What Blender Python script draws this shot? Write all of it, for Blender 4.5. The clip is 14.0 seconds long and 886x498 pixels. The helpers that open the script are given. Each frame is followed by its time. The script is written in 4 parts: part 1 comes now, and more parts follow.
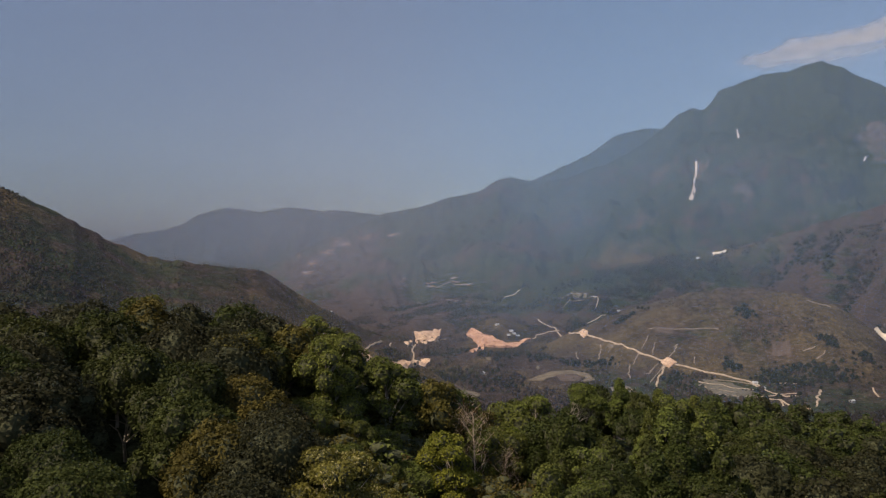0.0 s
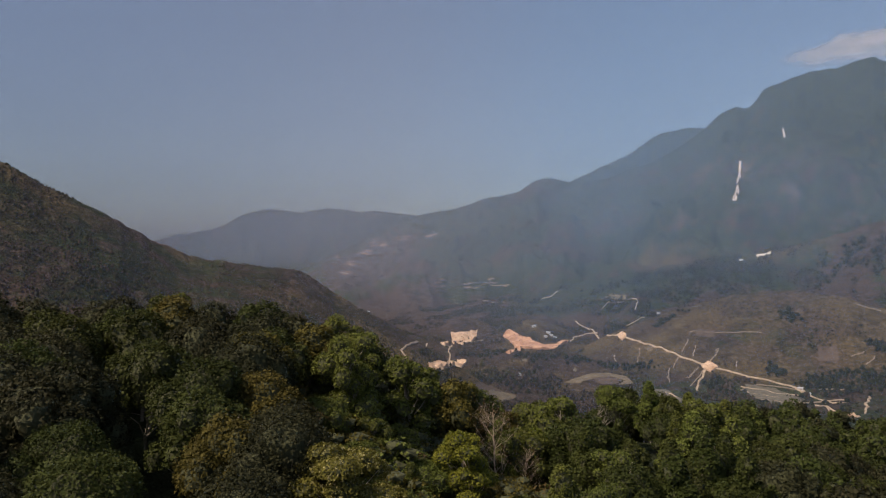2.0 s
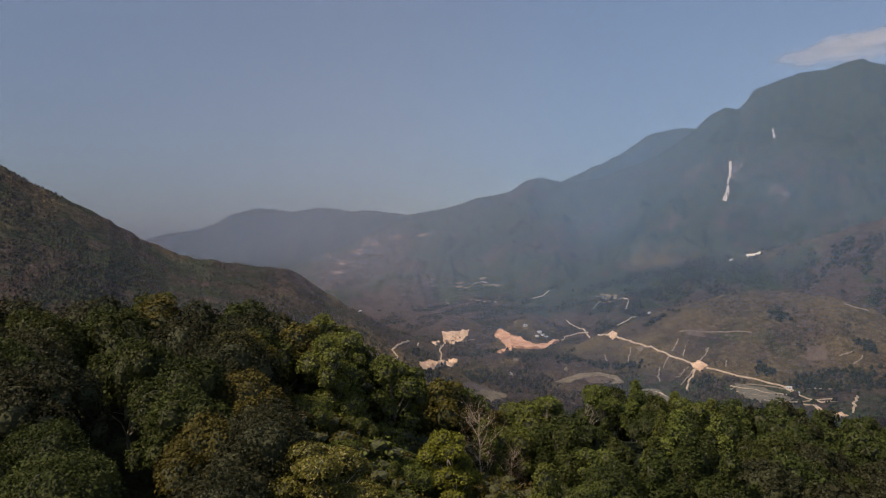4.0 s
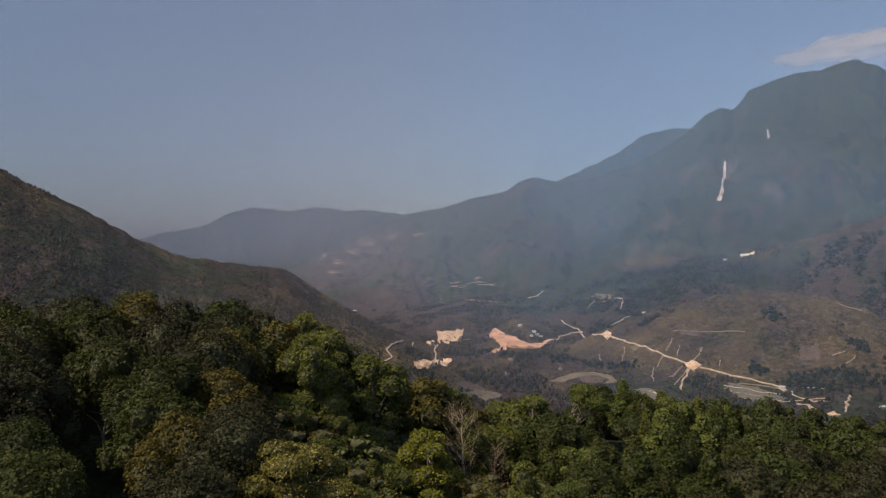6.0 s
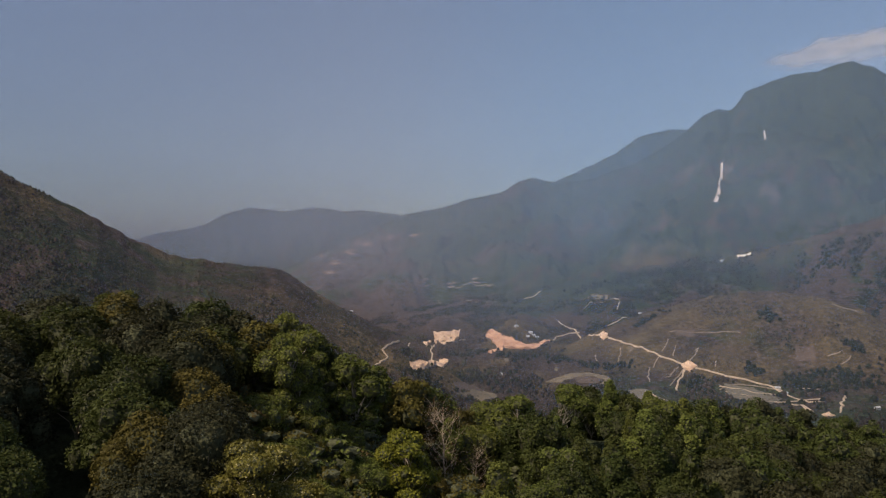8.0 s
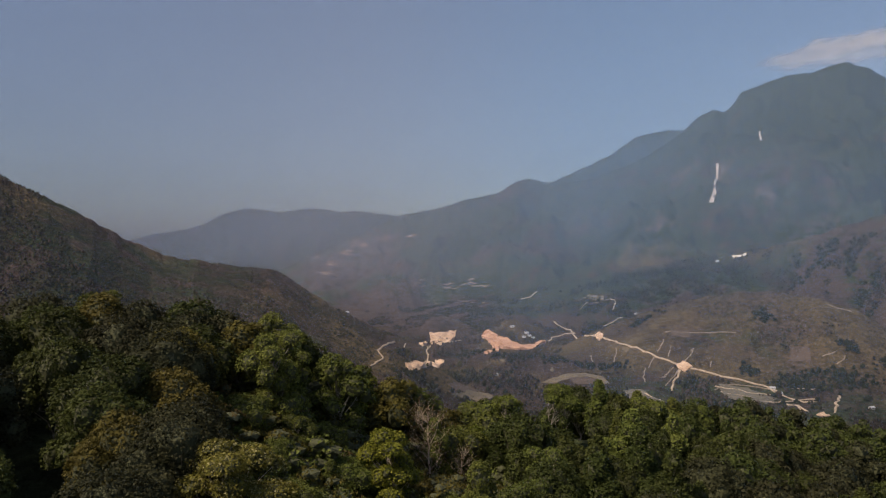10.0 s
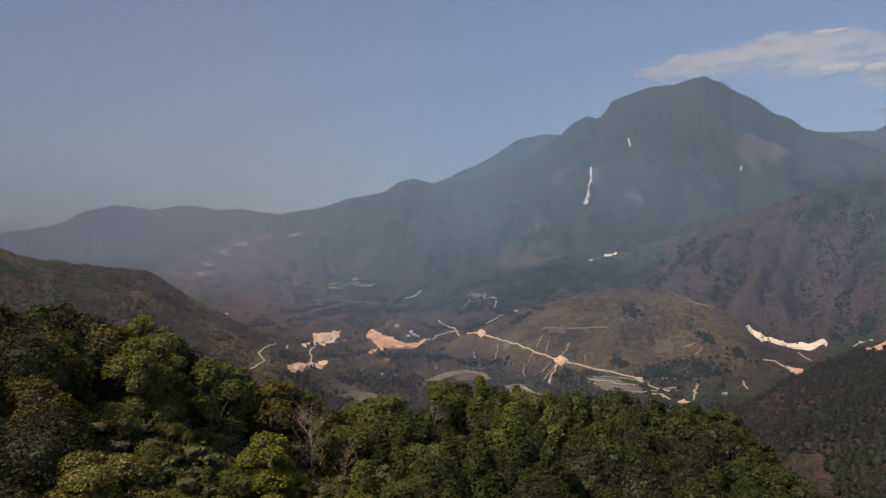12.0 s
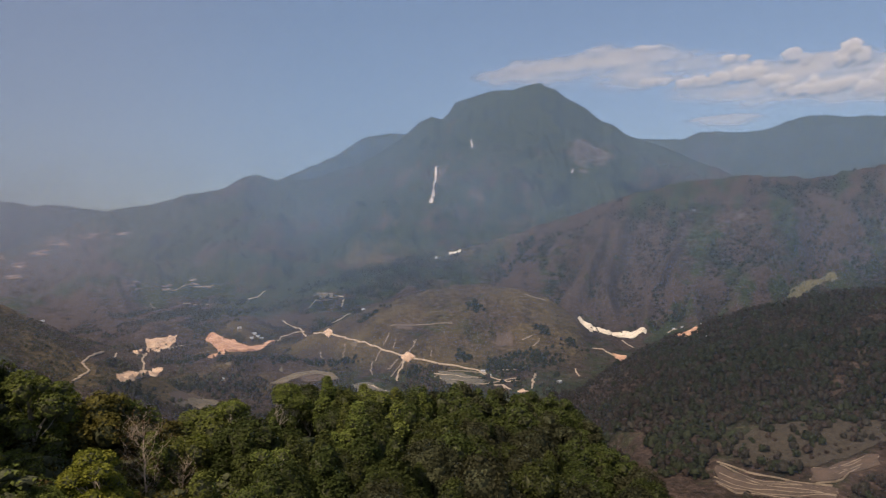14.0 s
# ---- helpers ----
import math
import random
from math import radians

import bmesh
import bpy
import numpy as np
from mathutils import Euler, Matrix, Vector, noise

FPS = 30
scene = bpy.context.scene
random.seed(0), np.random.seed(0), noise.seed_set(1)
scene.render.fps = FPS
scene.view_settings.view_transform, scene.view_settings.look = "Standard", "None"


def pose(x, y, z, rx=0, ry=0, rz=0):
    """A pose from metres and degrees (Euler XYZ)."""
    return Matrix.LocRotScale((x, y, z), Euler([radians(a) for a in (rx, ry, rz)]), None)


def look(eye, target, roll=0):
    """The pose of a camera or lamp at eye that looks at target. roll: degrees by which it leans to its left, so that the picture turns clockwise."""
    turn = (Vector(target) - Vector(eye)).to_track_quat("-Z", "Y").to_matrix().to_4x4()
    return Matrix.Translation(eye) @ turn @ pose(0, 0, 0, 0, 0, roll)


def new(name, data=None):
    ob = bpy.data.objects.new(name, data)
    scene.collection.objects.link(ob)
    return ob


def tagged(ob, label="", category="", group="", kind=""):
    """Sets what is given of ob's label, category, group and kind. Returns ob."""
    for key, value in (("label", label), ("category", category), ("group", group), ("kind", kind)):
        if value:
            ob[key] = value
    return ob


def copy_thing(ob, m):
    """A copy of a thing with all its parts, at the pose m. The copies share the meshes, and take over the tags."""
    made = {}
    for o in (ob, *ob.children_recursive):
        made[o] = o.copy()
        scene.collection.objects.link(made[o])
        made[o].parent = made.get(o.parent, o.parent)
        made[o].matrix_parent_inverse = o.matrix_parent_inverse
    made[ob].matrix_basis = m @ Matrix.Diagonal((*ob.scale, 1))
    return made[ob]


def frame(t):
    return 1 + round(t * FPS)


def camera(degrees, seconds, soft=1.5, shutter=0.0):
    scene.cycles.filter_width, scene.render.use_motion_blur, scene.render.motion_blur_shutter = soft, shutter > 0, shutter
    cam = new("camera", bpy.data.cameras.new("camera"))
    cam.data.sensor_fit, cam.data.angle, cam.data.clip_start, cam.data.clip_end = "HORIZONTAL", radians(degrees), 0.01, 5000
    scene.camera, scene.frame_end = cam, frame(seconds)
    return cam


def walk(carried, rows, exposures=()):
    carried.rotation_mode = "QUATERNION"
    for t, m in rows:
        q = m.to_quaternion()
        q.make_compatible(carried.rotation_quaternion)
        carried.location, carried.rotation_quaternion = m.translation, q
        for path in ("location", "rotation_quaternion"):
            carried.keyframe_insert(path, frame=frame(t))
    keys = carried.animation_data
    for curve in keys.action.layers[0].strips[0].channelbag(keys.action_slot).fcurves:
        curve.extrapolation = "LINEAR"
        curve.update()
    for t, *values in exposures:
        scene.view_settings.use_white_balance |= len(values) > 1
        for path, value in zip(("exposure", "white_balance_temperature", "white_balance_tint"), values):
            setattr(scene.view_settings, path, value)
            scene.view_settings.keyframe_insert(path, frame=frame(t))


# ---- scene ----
cam = camera(66.26, 14.0, soft=1.2, shutter=0.4)


def go(x, y, z, yaw, pitch, roll):
    """A camera pose: yaw to the left of north (+y), pitch up, roll as in look()."""
    a, b = radians(yaw), radians(pitch)
    way = Vector((-math.sin(a) * math.cos(b), math.cos(a) * math.cos(b), math.sin(b)))
    eye = Vector((x, y, z))
    return look(eye, eye + way, roll)


walk(cam, [
    (0, go(-0.00, 0.00, 200.00, 0.01, 0.08, -0.26)),
    (0.5, go(0.64, -0.02, 199.96, 1.58, 0.11, -0.17)),
    (1, go(1.27, 0.01, 199.90, 2.96, 0.13, -0.13)),
    (1.5, go(1.83, -0.05, 199.87, 3.30, 0.15, -0.07)),
    (2, go(2.06, -0.19, 199.90, 3.20, 0.16, -0.07)),
    (2.5, go(2.14, -0.26, 199.91, 2.99, 0.12, -0.01)),
    (3, go(2.29, -0.33, 199.93, 2.81, 0.12, 0.02)),
    (5.5, go(3.81, -0.20, 199.80, 2.21, 0.10, 0.06)),
    (6, go(4.25, -0.13, 199.78, 2.14, 0.09, 0.09)),
    (6.5, go(4.71, -0.07, 199.78, 2.06, 0.10, 0.09)),
    (7, go(5.21, -0.04, 199.76, 2.01, 0.11, 0.07)),
    (7.5, go(5.70, -0.04, 199.75, 1.97, 0.12, 0.13)),
    (10, go(7.59, 0.04, 199.58, 1.65, 0.20, 0.12)),
    (10.5, go(7.65, -0.03, 199.57, 0.06, 0.20, 0.21)),
    (11, go(7.62, -0.09, 199.57, -2.58, 0.17, 0.23)),
    (11.5, go(7.65, -0.12, 199.55, -5.32, 0.19, 0.12)),
    (12, go(7.65, -0.24, 199.58, -8.06, 0.17, 0.10)),
    (12.5, go(7.60, -0.45, 199.56, -11.26, 0.17, 0.01)),
    (13, go(7.65, -0.58, 199.63, -14.59, 0.12, -0.06)),
    (13.5, go(7.73, -0.67, 199.70, -17.94, 0.05, -0.20)),
    (14, go(7.73, -0.80, 199.76, -20.92, -0.01, -0.30)),
], exposures=((0, 0.0, 6850, 15), (11, 0.0, 6850, 15), (14, 0.1, 6850, 15)))

# ---- sky, sun ----
SUN_AZ, SUN_EL = -121.0, 51.0          # degrees: azimuth to the right of north, elevation
world = bpy.data.worlds.new("sky")
scene.world = world
world.use_nodes = True
wn = world.node_tree.nodes
sky = wn.new("ShaderNodeTexSky")
sky.sky_type, sky.sun_disc = "NISHITA", False
sky.sun_elevation, sky.sun_rotation = radians(SUN_EL), radians(SUN_AZ)
sky.altitude, sky.air_density, sky.dust_density, sky.ozone_density = 800, 1.0, 4.6, 1.35
wn["Background"].inputs["Strength"].default_value = 0.116
world.node_tree.links.new(sky.outputs["Color"], wn["Background"].inputs["Color"])

sun = new("sun", bpy.data.lights.new("sun", "SUN"))
sun.data.energy, sun.data.angle, sun.data.color = 4.2, radians(0.6), (1.0, 0.86, 0.68)
sa, se = radians(SUN_AZ), radians(SUN_EL)
sun.matrix_world = look(Vector((math.sin(sa) * math.cos(se), math.cos(sa) * math.cos(se), math.sin(se))) * 100, (0, 0, 0))


# ---- materials ----
def material(name):
    m = bpy.data.materials.new(name)
    m.use_nodes = True
    nt = m.node_tree
    return m, nt, nt.nodes["Principled BSDF"], nt.nodes["Material Output"]


def node(nt, kind, **inputs):
    n = nt.nodes.new(kind)
    for key, value in inputs.items():
        n.inputs[key.replace("_", " ")].default_value = value
    return n


def ramp(nt, source, *stops):
    n = nt.nodes.new("ShaderNodeValToRGB")
    while len(n.color_ramp.elements) < len(stops):
        n.color_ramp.elements.new(0.5)
    for e, (at, colour) in zip(n.color_ramp.elements, stops):
        e.position, e.color = at, (*colour, 1)
    nt.links.new(source, n.inputs["Fac"])
    return n.outputs["Color"]


def mix(nt, fac, a, b, blend="MIX"):
    n = nt.nodes.new("ShaderNodeMix")
    n.data_type, n.blend_type = "RGBA", blend
    for socket, value in ((n.inputs["Factor"], fac), (n.inputs[6], a), (n.inputs[7], b)):
        if hasattr(value, "is_output"):
            nt.links.new(value, socket)
        else:
            socket.default_value = value if socket.type == "VALUE" else (*value, 1)
    return n.outputs[2]


def noise_tex(nt, scale, detail=6.0, rough=0.6, coords=None, stretch=None):
    n = node(nt, "ShaderNodeTexNoise", Scale=scale, Detail=detail, Roughness=rough)
    c = coords or nt.nodes.new("ShaderNodeTexCoord").outputs["Object"]
    if stretch:
        mp = nt.nodes.new("ShaderNodeMapping")
        mp.inputs["Scale"].default_value = stretch
        nt.links.new(c, mp.inputs["Vector"])
        c = mp.outputs["Vector"]
    nt.links.new(c, n.inputs["Vector"])
    return n.outputs["Fac"]


def bump(nt, bsdf, height, strength, distance):
    b = node(nt, "ShaderNodeBump", Strength=strength, Distance=distance)
    nt.links.new(height, b.inputs["Height"])
    nt.links.new(b.outputs["Normal"], bsdf.inputs["Normal"])


def leaf_material(name, dark, mid, light, translucent=0.25):
    m, nt, bsdf, out = material(name)
    geo = nt.nodes.new("ShaderNodeNewGeometry")
    info = nt.nodes.new("ShaderNodeObjectInfo")
    leaf = ramp(nt, geo.outputs["Random Per Island"], (0.0, dark), (0.55, mid), (1.0, light))
    patch = noise_tex(nt, 0.7, 4)
    col = mix(nt, 0.5, leaf, ramp(nt, patch, (0.35, dark), (0.65, light)))
    hsv = nt.nodes.new("ShaderNodeHueSaturation")
    vary = nt.nodes.new("ShaderNodeMapRange")
    vary.inputs["To Min"].default_value, vary.inputs["To Max"].default_value = 0.75, 1.25
    nt.links.new(info.outputs["Random"], vary.inputs["Value"])
    nt.links.new(vary.outputs["Result"], hsv.inputs["Value"])
    hue = nt.nodes.new("ShaderNodeMapRange")
    hue.inputs["To Min"].default_value, hue.inputs["To Max"].default_value = 0.485, 0.512
    flip = node(nt, "ShaderNodeMath")
    flip.operation = "FRACT"
    times = node(nt, "ShaderNodeMath")
    times.operation = "MULTIPLY"
    times.inputs[1].default_value = 7.31
    nt.links.new(info.outputs["Random"], times.inputs[0])
    nt.links.new(times.outputs[0], flip.inputs[0])
    nt.links.new(flip.outputs[0], hue.inputs["Value"])
    nt.links.new(hue.outputs["Result"], hsv.inputs["Hue"])
    nt.links.new(col, hsv.inputs["Color"])
    nt.links.new(hsv.outputs["Color"], bsdf.inputs["Base Color"])
    bsdf.inputs["Roughness"].default_value = 0.6
    bsdf.inputs["Specular IOR Level"].default_value = 0.08
    tr = nt.nodes.new("ShaderNodeBsdfTranslucent")
    nt.links.new(hsv.outputs["Color"], tr.inputs["Color"])
    both = node(nt, "ShaderNodeMixShader", Fac=translucent)
    nt.links.new(bsdf.outputs[0], both.inputs[1])
    nt.links.new(tr.outputs[0], both.inputs[2])
    nt.links.new(both.outputs[0], out.inputs["Surface"])
    return m


LEAF = {
    "deep": leaf_material("deep_green_leaves", (0.017, 0.023, 0.006), (0.038, 0.049, 0.013), (0.072, 0.086, 0.024)),
    # olive leaves darkened in colour for the shade on the western wood
    "dusky": leaf_material("shade_dark_olive_leaves", (0.012, 0.014, 0.007), (0.028, 0.030, 0.014), (0.054, 0.054, 0.026)),
    "fresh": leaf_material("fresh_green_leaves", (0.036, 0.047, 0.011), (0.086, 0.105, 0.023), (0.158, 0.178, 0.044)),
    "lime": leaf_material("lime_green_leaves", (0.045, 0.060, 0.008), (0.105, 0.125, 0.016), (0.180, 0.190, 0.032)),
    "olive": leaf_material("olive_leaves", (0.034, 0.030, 0.007), (0.076, 0.066, 0.016), (0.130, 0.110, 0.030)),
    "golden": leaf_material("yellow_green_leaves", (0.052, 0.050, 0.010), (0.115, 0.108, 0.022), (0.195, 0.180, 0.042)),
    "rust": leaf_material("dry_rusty_leaves", (0.042, 0.028, 0.010), (0.086, 0.060, 0.023), (0.130, 0.096, 0.040)),
    "far_green": leaf_material("hillside_green_leaves", (0.010, 0.013, 0.006), (0.019, 0.024, 0.012), (0.034, 0.040, 0.020)),
    "far_grey": leaf_material("hillside_grey_scrub", (0.015, 0.014, 0.010), (0.029, 0.026, 0.019), (0.049, 0.044, 0.033)),
    "far_brown": leaf_material("hillside_brown_scrub", (0.016, 0.012, 0.009), (0.031, 0.023, 0.018), (0.052, 0.039, 0.030)),
    "dry": leaf_material("dry_scrub_leaves", (0.034, 0.027, 0.018), (0.066, 0.051, 0.035), (0.110, 0.085, 0.059)),
    "scrub": leaf_material("hill_bush_leaves", (0.026, 0.029, 0.012), (0.050, 0.052, 0.022), (0.085, 0.083, 0.038)),
    "cream": leaf_material("cream_blossom", (0.12, 0.115, 0.035), (0.23, 0.215, 0.08), (0.40, 0.36, 0.17)),
}


def bark_material(name, dark, light):
    m, nt, bsdf, out = material(name)
    grain = noise_tex(nt, 6.0, 8, 0.7, stretch=(1, 1, 0.2))
    nt.links.new(ramp(nt, grain, (0.3, dark), (0.7, light)), bsdf.inputs["Base Color"])
    bsdf.inputs["Roughness"].default_value = 0.9
    bump(nt, bsdf, grain, 0.5, 0.05)
    return m

# dark filling of the crowns: the shade inside is put into its colour
CROWN_SHADE = bark_material("crown_inner_shade", (0.032, 0.037, 0.015), (0.072, 0.078, 0.034))
BARK = bark_material("grey_bark", (0.10, 0.085, 0.065), (0.32, 0.29, 0.24))
DRY_BARK = bark_material("brown_dry_bark", (0.22, 0.165, 0.12), (0.50, 0.41, 0.31))
PALE_BARK = bark_material("pale_bark", (0.25, 0.20, 0.15), (0.55, 0.47, 0.38))

# ---- the lie of the land ----
# Heights in metres; bearings in degrees to the right of north, seen from the middle of the wooded spur; EYE is the datum of the slopes.
EYE = 200.0


def lattice(ix, iy, seed):
    h = (ix * 374761393 + iy * 668265263 + seed * 974711) & 0x7FFFFFFF
    h = ((h ^ (h >> 13)) * 1274126177) & 0x7FFFFFFF
    return ((h ^ (h >> 16)) & 0xFFFF) / 65535.0


def value_noise(x, y, seed):
    ix, iy = np.floor(x).astype(np.int64), np.floor(y).astype(np.int64)
    fx, fy = x - ix, y - iy
    u, v = fx * fx * (3 - 2 * fx), fy * fy * (3 - 2 * fy)
    a, b = lattice(ix, iy, seed), lattice(ix + 1, iy, seed)
    c, d = lattice(ix, iy + 1, seed), lattice(ix + 1, iy + 1, seed)
    return (a + (b - a) * u) * (1 - v) + (c + (d - c) * u) * v - 0.5


def fbm(x, y, size, seed, octaves=4, gain=0.5):
    total, amp = 0.0, 1.0
    for k in range(octaves):
        total = total + amp * value_noise(x / size * 2**k, y / size * 2**k, seed + k)
        amp *= gain
    return total


def spurs(x, y, size, seed, octaves=4):
    """Ridged noise: sharp spurs and gullies between -0.5 and 0.5 or so."""
    total, amp = 0.0, 0.6
    for k in range(octaves):
        total = total + amp * (0.28 - np.abs(value_noise(x / size * 2**k, y / size * 2**k, seed + k)) * 2.0)
        amp *= 0.5
    return total


def step(lo, hi, v):
    t = np.clip((v - lo) / (hi - lo), 0, 1)
    return t * t * (3 - 2 * t)


# Each ridge: bearings, slopes of its crest above the eye (degrees), crest distance, foot distance, foot height, back slope, spur size.
RIDGES = {
    "far_hills": ([-40, -28, -26, -22, -20, -17.8, -15, -12.8, -10, -8, -6, -1, 4],
                  [0.3, 0.65, 0.9, 1.75, 2.7, 3.55, 3.15, 3.6, 3.25, 3.3, 3.1, 2.5, 0], 4850, 4330, 10, 0.6, 700),
    "mountain": ([-22, -17.7, -14.2, -10.6, -7.8, -4.5, -2.1, 0.8, 3.2, 4.4, 5.8, 7.5, 10.4, 12.7, 14.1, 15.3, 17.7, 19.1, 20.1, 21, 21.6, 22.1, 23.2,
                  25.1, 27, 28.3, 29.3, 30.5, 31.6, 33, 34.1, 35.3, 36.1, 39.2, 42.2, 46.2, 51.7, 60],
                 [-3.5, -2.5, -1.2, 0.65, 1.8, 3.25, 3.45, 4.5, 4.95, 5.8, 6.2, 5.6, 5.9, 6.7, 7.2, 7.7, 9.3, 10.65, 11.05, 10.85, 11.3, 12.1, 12.45,
                  12.95, 13.05, 13.4, 13.45, 12.95, 12.1, 11.35, 10.4, 9.95, 9.2, 7.95, 6.55, 4.6, 1.5, 0], 4150, 1750, 25, 0.7, 620),
    "far_range": ([28, 33.4, 37, 39.8, 40.5, 41.7, 45, 46.6, 48.5, 49.6, 51.8, 54, 62, 75],
                  [7, 8.2, 8.8, 8.65, 8.45, 9.05, 8.75, 8.95, 9.5, 9.65, 9.3, 9.2, 8.5, 5], 4850, 4330, 60, 0.6, 700),
    "scree_ridge": ([-4, 1, 5.4, 8.5, 13.1, 16.9, 19.8, 21.7, 24.1, 26.4, 31.1, 33.4, 35.7, 37.9, 40, 42.1, 44.6, 48.1, 50, 51.7, 54, 62, 75],
                    [-5, -3.9, -3.2, -2.55, -1.6, -0.9, -0.35, -0.05, 0.4, 1.05, 2.55, 3.3, 4.1, 4.65, 5.1, 5.45, 5.6, 5.3, 5.2, 5.5, 5.85, 7, 7],
                    2000, 1280, 20, 0.35, 260),
    "red_hill": ([-12, -10.2, -8, -6.6, -5.4, -3.9, -1.5, 0.6, 3], [-8, -6.3, -5.3, -4.5, -4.15, -4.5, -5.8, -7, -8], 2050, 1650, 15, 0.3, 200),
    "dome": ([4, 6.7, 10.3, 13.1, 15.9, 18.8, 21.7, 24.5, 27.4, 30.2, 32, 33.4, 35.6, 39, 43],
             [-11, -9, -7, -5.7, -4.7, -3.75, -3.1, -2.95, -3.4, -4.25, -5.6, -6.8, -7.15, -7.5, -8.6], 1280, 1010, 18, 0.3, 240),
    "near_hill": ([28, 31.1, 33.8, 37.8, 40, 43.7, 45.7, 47.3, 49.5, 51.7, 54, 62, 80, 100],
                  [-14, -12.6, -11, -8.4, -7.1, -5.55, -4.85, -4.55, -3.9, -3.4, -3.1, -1.5, 0, -4], 820, 400, 62, 0.35, 170),
    "bush_hill": ([-75, -50, -36.4, -34.4, -32.2, -30, -27.7, -26.5, -25.2, -23.6, -21, -18.8, -15.7, -13.9, -12.5, -11.1, -9.7, -7.3, -4.9, -2, 1, 4],
                  [7, 11, 6.4, 5.2, 4.15, 3.1, 1.85, 0.9, 0.45, -0.3, -0.8, -1.15, -1.35, -2.1, -3.1, -4.1, -4.9, -6.1, -7.7, -9.5, -11.4, -13.2], 900, 330, 55, 0.4, 190),
    "shoulder": ([4, 6, 7.5, 10.4, 12.7, 14.1, 15.3, 17.7, 19.1, 21], [2, 4.6, 5.7, 7, 8.15, 9.2, 9.45, 9.6, 9.5, 7], 4700, 4280, 40, 0.6, 700),
}
# The wooded spur under the camera: bearings, distance of its shoulder, slope of the tree tops seen there.
SHOULDER = ([-180, -120, -60, -33, -24, -11, -8.7, -4, -1, 3, 6.4, 10, 12.4, 20, 27, 33, 36, 40, 43, 60, 120, 180],
            [80, 70, 75, 80, 85, 81, 80, 84, 90, 100, 110, 128, 132, 135, 200, 215, 185, 150, 120, 80, 70, 80],
            [-4, -1, -2, -3.4, -3.1, -5.6, -6.9, -9.8, -11.3, -12.7, -13, -11.7, -11, -11.6, -11.7, -12.7, -15.4, -17.6, -20, -24, -16, -4])
CANOPY = 10.0
# knolls on the valley floor: east, north, reach, height
KNOLLS = ((-168, 1210, 110, 30), (-30, 1490, 75, 48), (105, 1420, 85, 42), (-75, 1010, 80, 20), (70, 1080, 110, 24), (190, 1060, 70, 14), (-190, 1250, 120, 30), (250, 1420, 90, 26))


def polar(x, y):
    return np.degrees(np.arctan2(x, y)), np.hypot(x, y)


def tree_tops(x, y):
    bearing, r = polar(x, y)
    far = np.interp(bearing, SHOULDER[0], SHOULDER[1])
    top = np.tan(np.radians(np.interp(bearing, SHOULDER[0], SHOULDER[2]))) * far
    inner = -16 + (top + 16) * r / far
    return EYE + np.where(r < far, inner, top - 0.48 * (r - far))


def height(x, y):
    x, y = np.asarray(x, float), np.asarray(y, float)
    bearing, r = polar(x, y)
    spur = tree_tops(x, y) - CANOPY + fbm(x, y, 18, 3) * 1.5
    floor = 8 + fbm(x, y, 420, 11) * 30 + spurs(x, y, 170, 15, 4) * 26 * step(450, 700, r) + step(1200, 4500, r) * 8
    for east, north, reach, tall in KNOLLS:
        floor = floor + tall * np.exp(-((x - east) ** 2 + (y - north) ** 2) / (2 * (reach * 0.6) ** 2))
    layers = [spur, floor]
    for k, (name, (bearings, slopes, crest, foot, foot_z, back, size)) in enumerate(RIDGES.items()):
        away = crest * (1 + (0.035 if crest < 4000 else 0.0) * fbm(bearing, bearing * 0, 6.0, 60 + k, 3))
        t = np.clip((r - foot) / (away - foot), 0, 1)
        sway = fbm(x, y, size * 1.3, 50 + k, 3) * (size / crest) * 75 * (1 - t) ** 0.7
        el = np.interp(bearing + sway, bearings, slopes, left=-16, right=-16) + fbm(bearing, bearing * 0, 1.0, 70 + k, 5, 0.6) * 0.15
        top = EYE + np.tan(np.radians(el)) * away
        rise = np.maximum(top - foot_z, 0.0)
        front = foot_z + (top - foot_z) * np.where(top > foot_z, t**1.2, 1.0) - np.maximum(foot - r, 0) * 0.5
        along, down = np.radians(bearing) * crest, r * 0.45
        bend = fbm(x, y, size, 5, 3) * size * 0.6
        gully = spurs(along + bend, down, size, 31 + k, 5)
        if crest > 2100:                                        # broken, branching spurs
            gully = 0.45 * gully + 0.85 * spurs(x + bend, y + fbm(x, y, size, 8, 3) * size * 0.7, size * 0.8, 151 + k, 6)
        front = front + gully * np.sin(np.pi * t) ** 0.7 * np.minimum(rise * 0.42, size * np.where(crest < 1500, 0.16, 0.42))
        if name in ("scree_ridge", "mountain"):                 # straight narrow gullies down the steep face
            fine = 85 if name == "scree_ridge" else 210
            front = front + spurs(along + bend * 0.8, r * (0.2 if fine < 100 else 0.6), fine, 131 + k, 5) * np.sin(np.pi * t) ** 0.8 * np.minimum(rise * 0.35, fine * (0.75 if fine < 100 else 0.42))
        behind = top - np.maximum(r - away, 0) * back
        layers.append(np.where(r < away, front, behind) + fbm(x, y, 45, 90 + k, 3) * crest * 0.0012 * np.sin(np.pi * t))
    z = np.stack(layers)
    soft = 5.0
    peak = z.max(0)
    return peak + soft * np.log(np.exp((z - peak) / soft).sum(0))


def ring_radii():
    rs = [0.5, 12, 24, 36]
    while rs[-1] < 4950:
        rs.append(rs[-1] + max(2.2, rs[-1] * 0.0105))
    return np.array(sorted(rs + [4150.0, 4700.0, 4850.0]))


